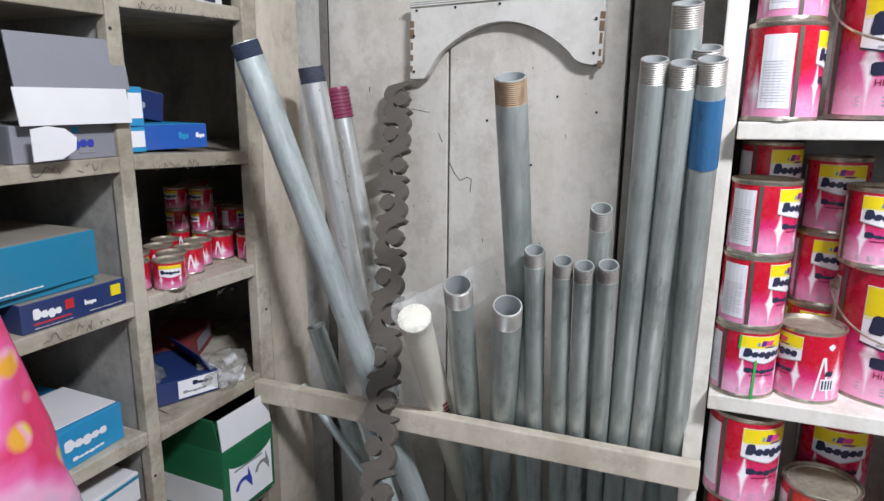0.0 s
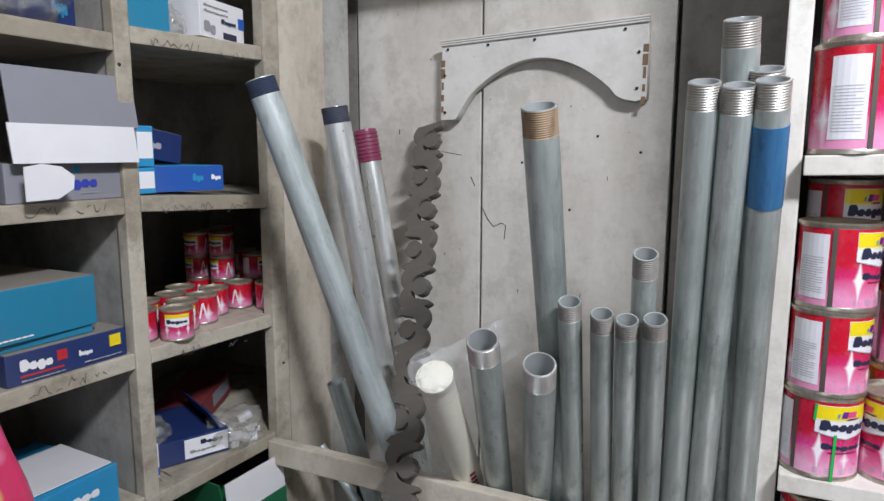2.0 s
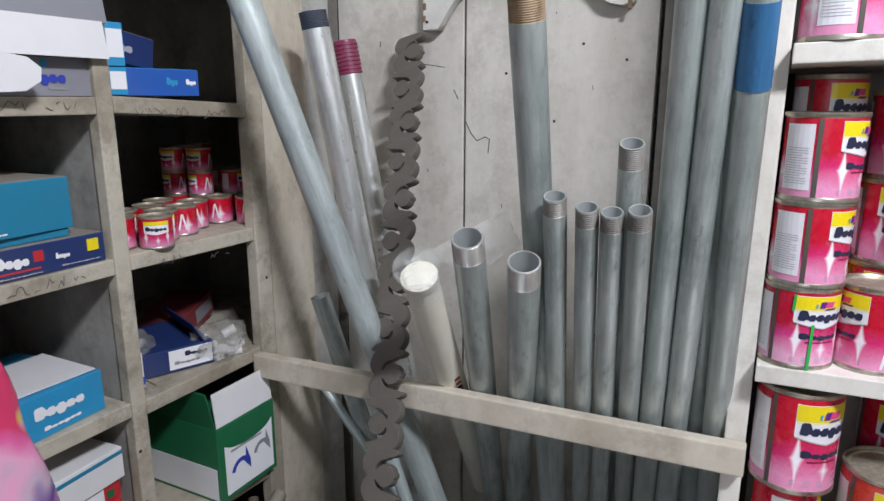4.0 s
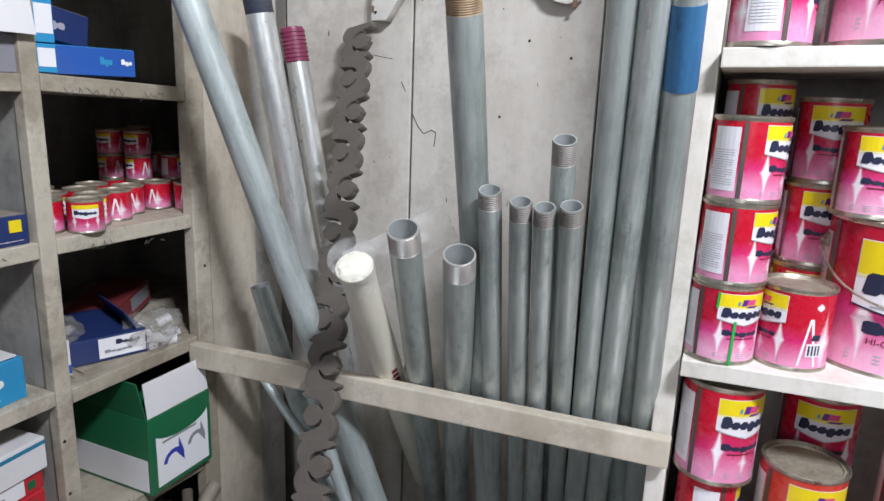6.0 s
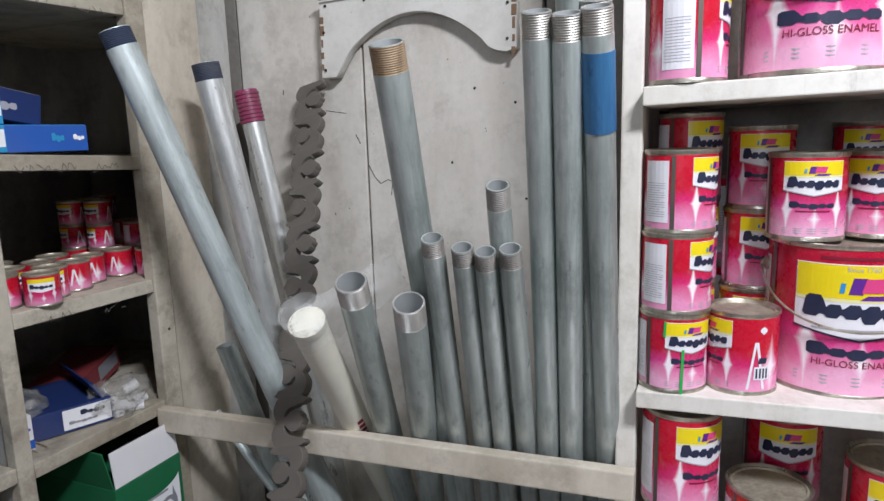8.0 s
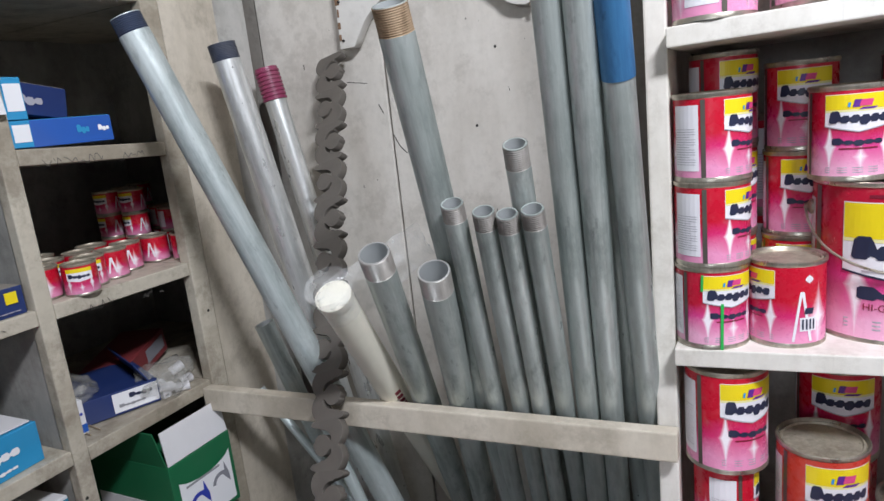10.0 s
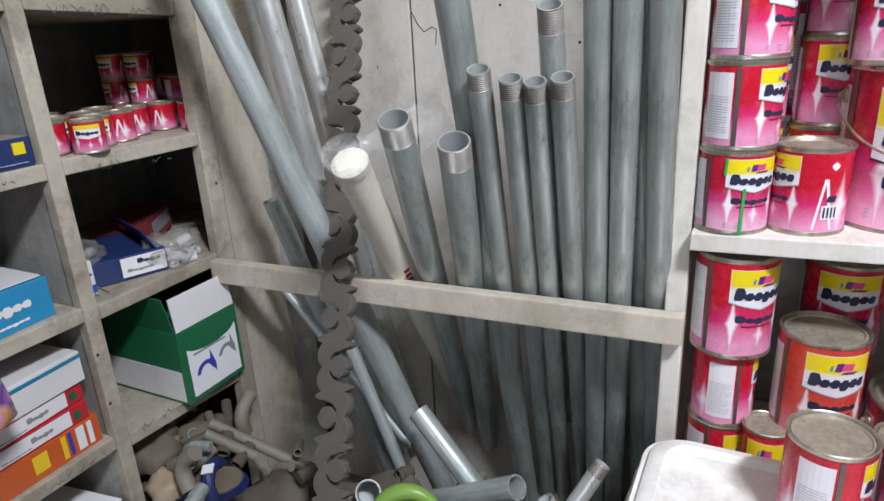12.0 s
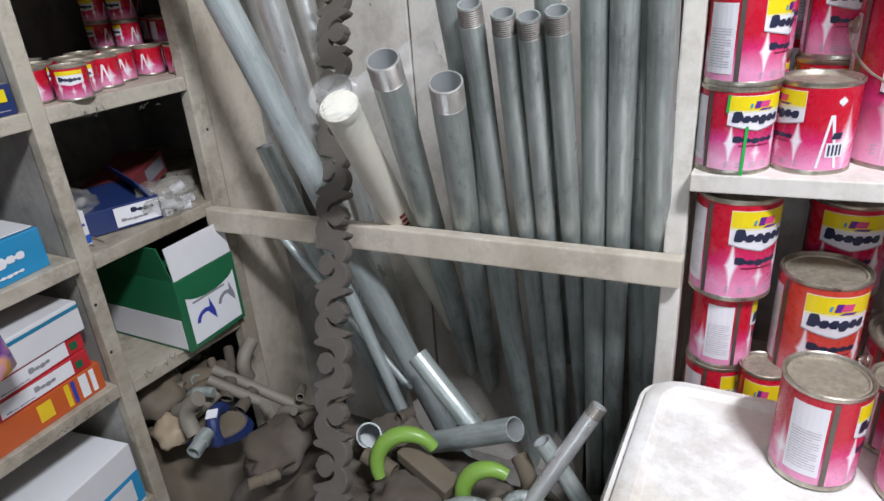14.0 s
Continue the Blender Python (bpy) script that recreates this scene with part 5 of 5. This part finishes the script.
# lime-green plastic hooks
LIME = plain("lime_plastic", (0.21, 0.38, 0.06), 0.35, 0, 0.25, 30)
for x, y, z, r, turn, a0_, a1_ in ((0.322, 1.270, 0.420, 0.052, 20, 35, 215), (0.470, 1.262, 0.415, 0.045, 10, 60, 220)):
    pts = [Vector((r * math.cos(radians(t)), 0, r * math.sin(radians(t)))) for t in range(a0_, a1_, 10)]
    bm = tube_bm(pts, 0.013, 12, taper=[0.75 + 0.35 * math.sin(math.pi * i / len(pts)) for i in range(len(pts))])
    ob = soft_edges(part("plastic_hook", bm, LIME))
    ob.matrix_world = pose(x, y, z, -18, 0, turn)
    tagged(ob, "lime-green plastic hook lying in the heap", "hook")

# white plastic stool and the tins on it
TUB = painted("scuffed_white_plastic", (0.90, 0.89, 0.86), (0.50, 0.42, 0.30), 0.45, 0.4, (1, 1, 1))
stool = thing("plastic_stool", "scuffed white plastic stool with stepped corners", "stool", pose(0.905, 1.215, 0.0))
def rounded(w, d, c, z, n=8):
    out = []
    for sx, sy, a in ((1, 1, 0), (-1, 1, 90), (-1, -1, 180), (1, -1, 270)):
        for k in range(n + 1):
            t = radians(a + 90 * k / n)
            out.append((sx * (w - c) + c * math.cos(t), sy * (d - c) + c * math.sin(t), z))
    return out
def loft(rows, cap=False):
    bm = bmesh.new()
    rings = [[bm.verts.new(p) for p in rounded(*row)] for row in rows]
    for u, v in zip(rings, rings[1:]):
        for k in range(len(u)):
            bm.faces.new((u[k], u[(k + 1) % len(u)], v[(k + 1) % len(u)], v[k]))
    if cap:
        bm.faces.new(rings[-1])
    return bm


soft_edges(part("skirt", loft(((0.285, 0.225, 0.05, 0.002), (0.272, 0.214, 0.05, 0.30), (0.266, 0.208, 0.05, 0.48))), TUB, stool), 30)
for w, d, c, z in ((0.266, 0.208, 0.050, 0.480), (0.257, 0.200, 0.049, 0.520), (0.248, 0.192, 0.047, 0.556)):
    soft_edges(part("step", loft(((w, d, c, z), (w - 0.001, d - 0.001, c, z + 0.030), (w - 0.003, d - 0.003, c, z + 0.035), (w - 0.013, d - 0.013, c - 0.002, z + 0.0355), (w - 0.013, d - 0.013, c - 0.002, z + 0.040))), TUB, stool), 30)
soft_edges(part("seat", loft(((0.239, 0.184, 0.045, 0.590), (0.236, 0.181, 0.044, 0.600), (0.229, 0.175, 0.042, 0.605), (0.216, 0.164, 0.036, 0.606), (0.206, 0.154, 0.032, 0.599), (0.05, 0.04, 0.02, 0.597)), True), TUB, stool), 30)
stack(0.868, 1.290, 0.600, [(0.0445, 0.125, 86, TIN_RED, "small red paint tin on the white stool, showing its label")])
stack(0.975, 1.285, 0.600, [(0.0445, 0.125, 95, TIN_RED, "small red paint tin on the white stool, showing its label")])
stack(0.812, 1.468, S3, [(0.032, 0.158, 0, TIN_RED, BEHIND)])
stack(0.955, 1.365, 0.600, [(0.0360, 0.090, 30, TIN_RED, "small red paint tin on the white stool, with dusty lid")])

# ---- pencil marks, cracks and stains ----
PENCIL = plain("pencil_ink", (0.10, 0.09, 0.08), 0.7, 0, 0.3, 60)


def scrawl(y0, z0, length, height, seed, thick=0.0011):
    """A pencil scrawl on the front edge of a cubby shelf."""
    rnd = random.Random(seed)
    bm = bmesh.new()
    y = y0
    pts = []
    while y < y0 + length:
        pts.append(Vector((FX + 0.0004, y, z0 + rnd.uniform(0.05, 0.95) * height)))
        y += rnd.uniform(0.002, 0.006)
    for a, b in zip(pts, pts[1:]):
        if rnd.random() < 0.22:
            continue
        d = (b - a).normalized().cross(Vector((1, 0, 0))) * thick / 2
        bm.faces.new([bm.verts.new(a + d), bm.verts.new(b + d), bm.verts.new(b - d), bm.verts.new(a - d)])
    return part("pencil_mark", bm, PENCIL, left)


for k, (y0, z0, length) in enumerate(((1.20, 1.452, 0.09), (1.33, 1.451, 0.06), (1.20, 1.202, 0.10), (1.33, 1.198, 0.05), (1.22, 0.972, 0.05), (1.32, 0.962, 0.05), (1.00, 1.213, 0.045), (1.06, 1.213, 0.05),
                                      (0.985, 0.982, 0.03), (1.02, 0.982, 0.045), (1.075, 0.982, 0.018), (1.19, 0.514, 0.03), (1.235, 0.511, 0.06), (1.01, 0.517, 0.05), (1.07, 0.517, 0.05))):
    scrawl(y0, z0, length, 0.017, 300 + k)


def crack(points, r=0.0009, name="paint_crack"):
    return part(name, tube_bm([Vector((0.962 * x + 0.035, BACK - 0.003 if y < 1.837 else BACK, 0.94 * z + 0.108)) for x, y, z in points], r, 5), GAP, alcove)


crack([(0.082, 1.8352, 1.147), (0.095, 1.8352, 1.122), (0.109, 1.8352, 1.107), (0.127, 1.8352, 1.116), (0.137, 1.8352, 1.111), (0.134, 1.8352, 1.081)], 0.0010)
crack([(0.052, 1.8382, 1.215), (0.062, 1.8382, 1.195)], 0.0010)
crack([(-0.02, 1.8382, 1.27), (0.03, 1.8382, 1.262)], 0.0007)
rnd = random.Random(9)
for k in range(26):
    x, z = rnd.uniform(-0.2, 0.44), rnd.uniform(0.95, 1.66)
    if 0.055 < x < 0.085:
        continue
    y = 1.8382 if x < 0.066 else 1.8352
    d = rnd.uniform(0.003, 0.012)
    crack([(x, y, z), (x + rnd.uniform(-0.3, 0.3) * d, y, z + d * rnd.choice((0.2, 1.0)))], rnd.uniform(0.0005, 0.0011), "scratch")
for x, z in ((0.43, 1.30), (0.35, 1.33), (0.30, 1.19), (0.45, 1.12), (0.20, 1.28)):
    bm = lathe([(0, 0), (0.0028, 0), (0.002, 0.0012), (0, 0.0014)], 8)
    bmesh.ops.transform(bm, matrix=pose(x, BACK - 0.0030, z, 90), verts=bm.verts)
    part("nail_hole", bm, GAP, alcove)
for y, z in ((1.146, 1.42), (1.146, 0.69), (1.146, 0.60), (1.45, 1.30), (1.45, 0.90)):
    bm = lathe([(0, 0), (0.003, 0), (0.002, 0.0012), (0, 0.0014)], 8)
    bmesh.ops.transform(bm, matrix=pose(FX + 0.0032 if y > 1.3 else FX, y, z, 0, 90), verts=bm.verts)
    part("nail_head", bm, GAP, left)
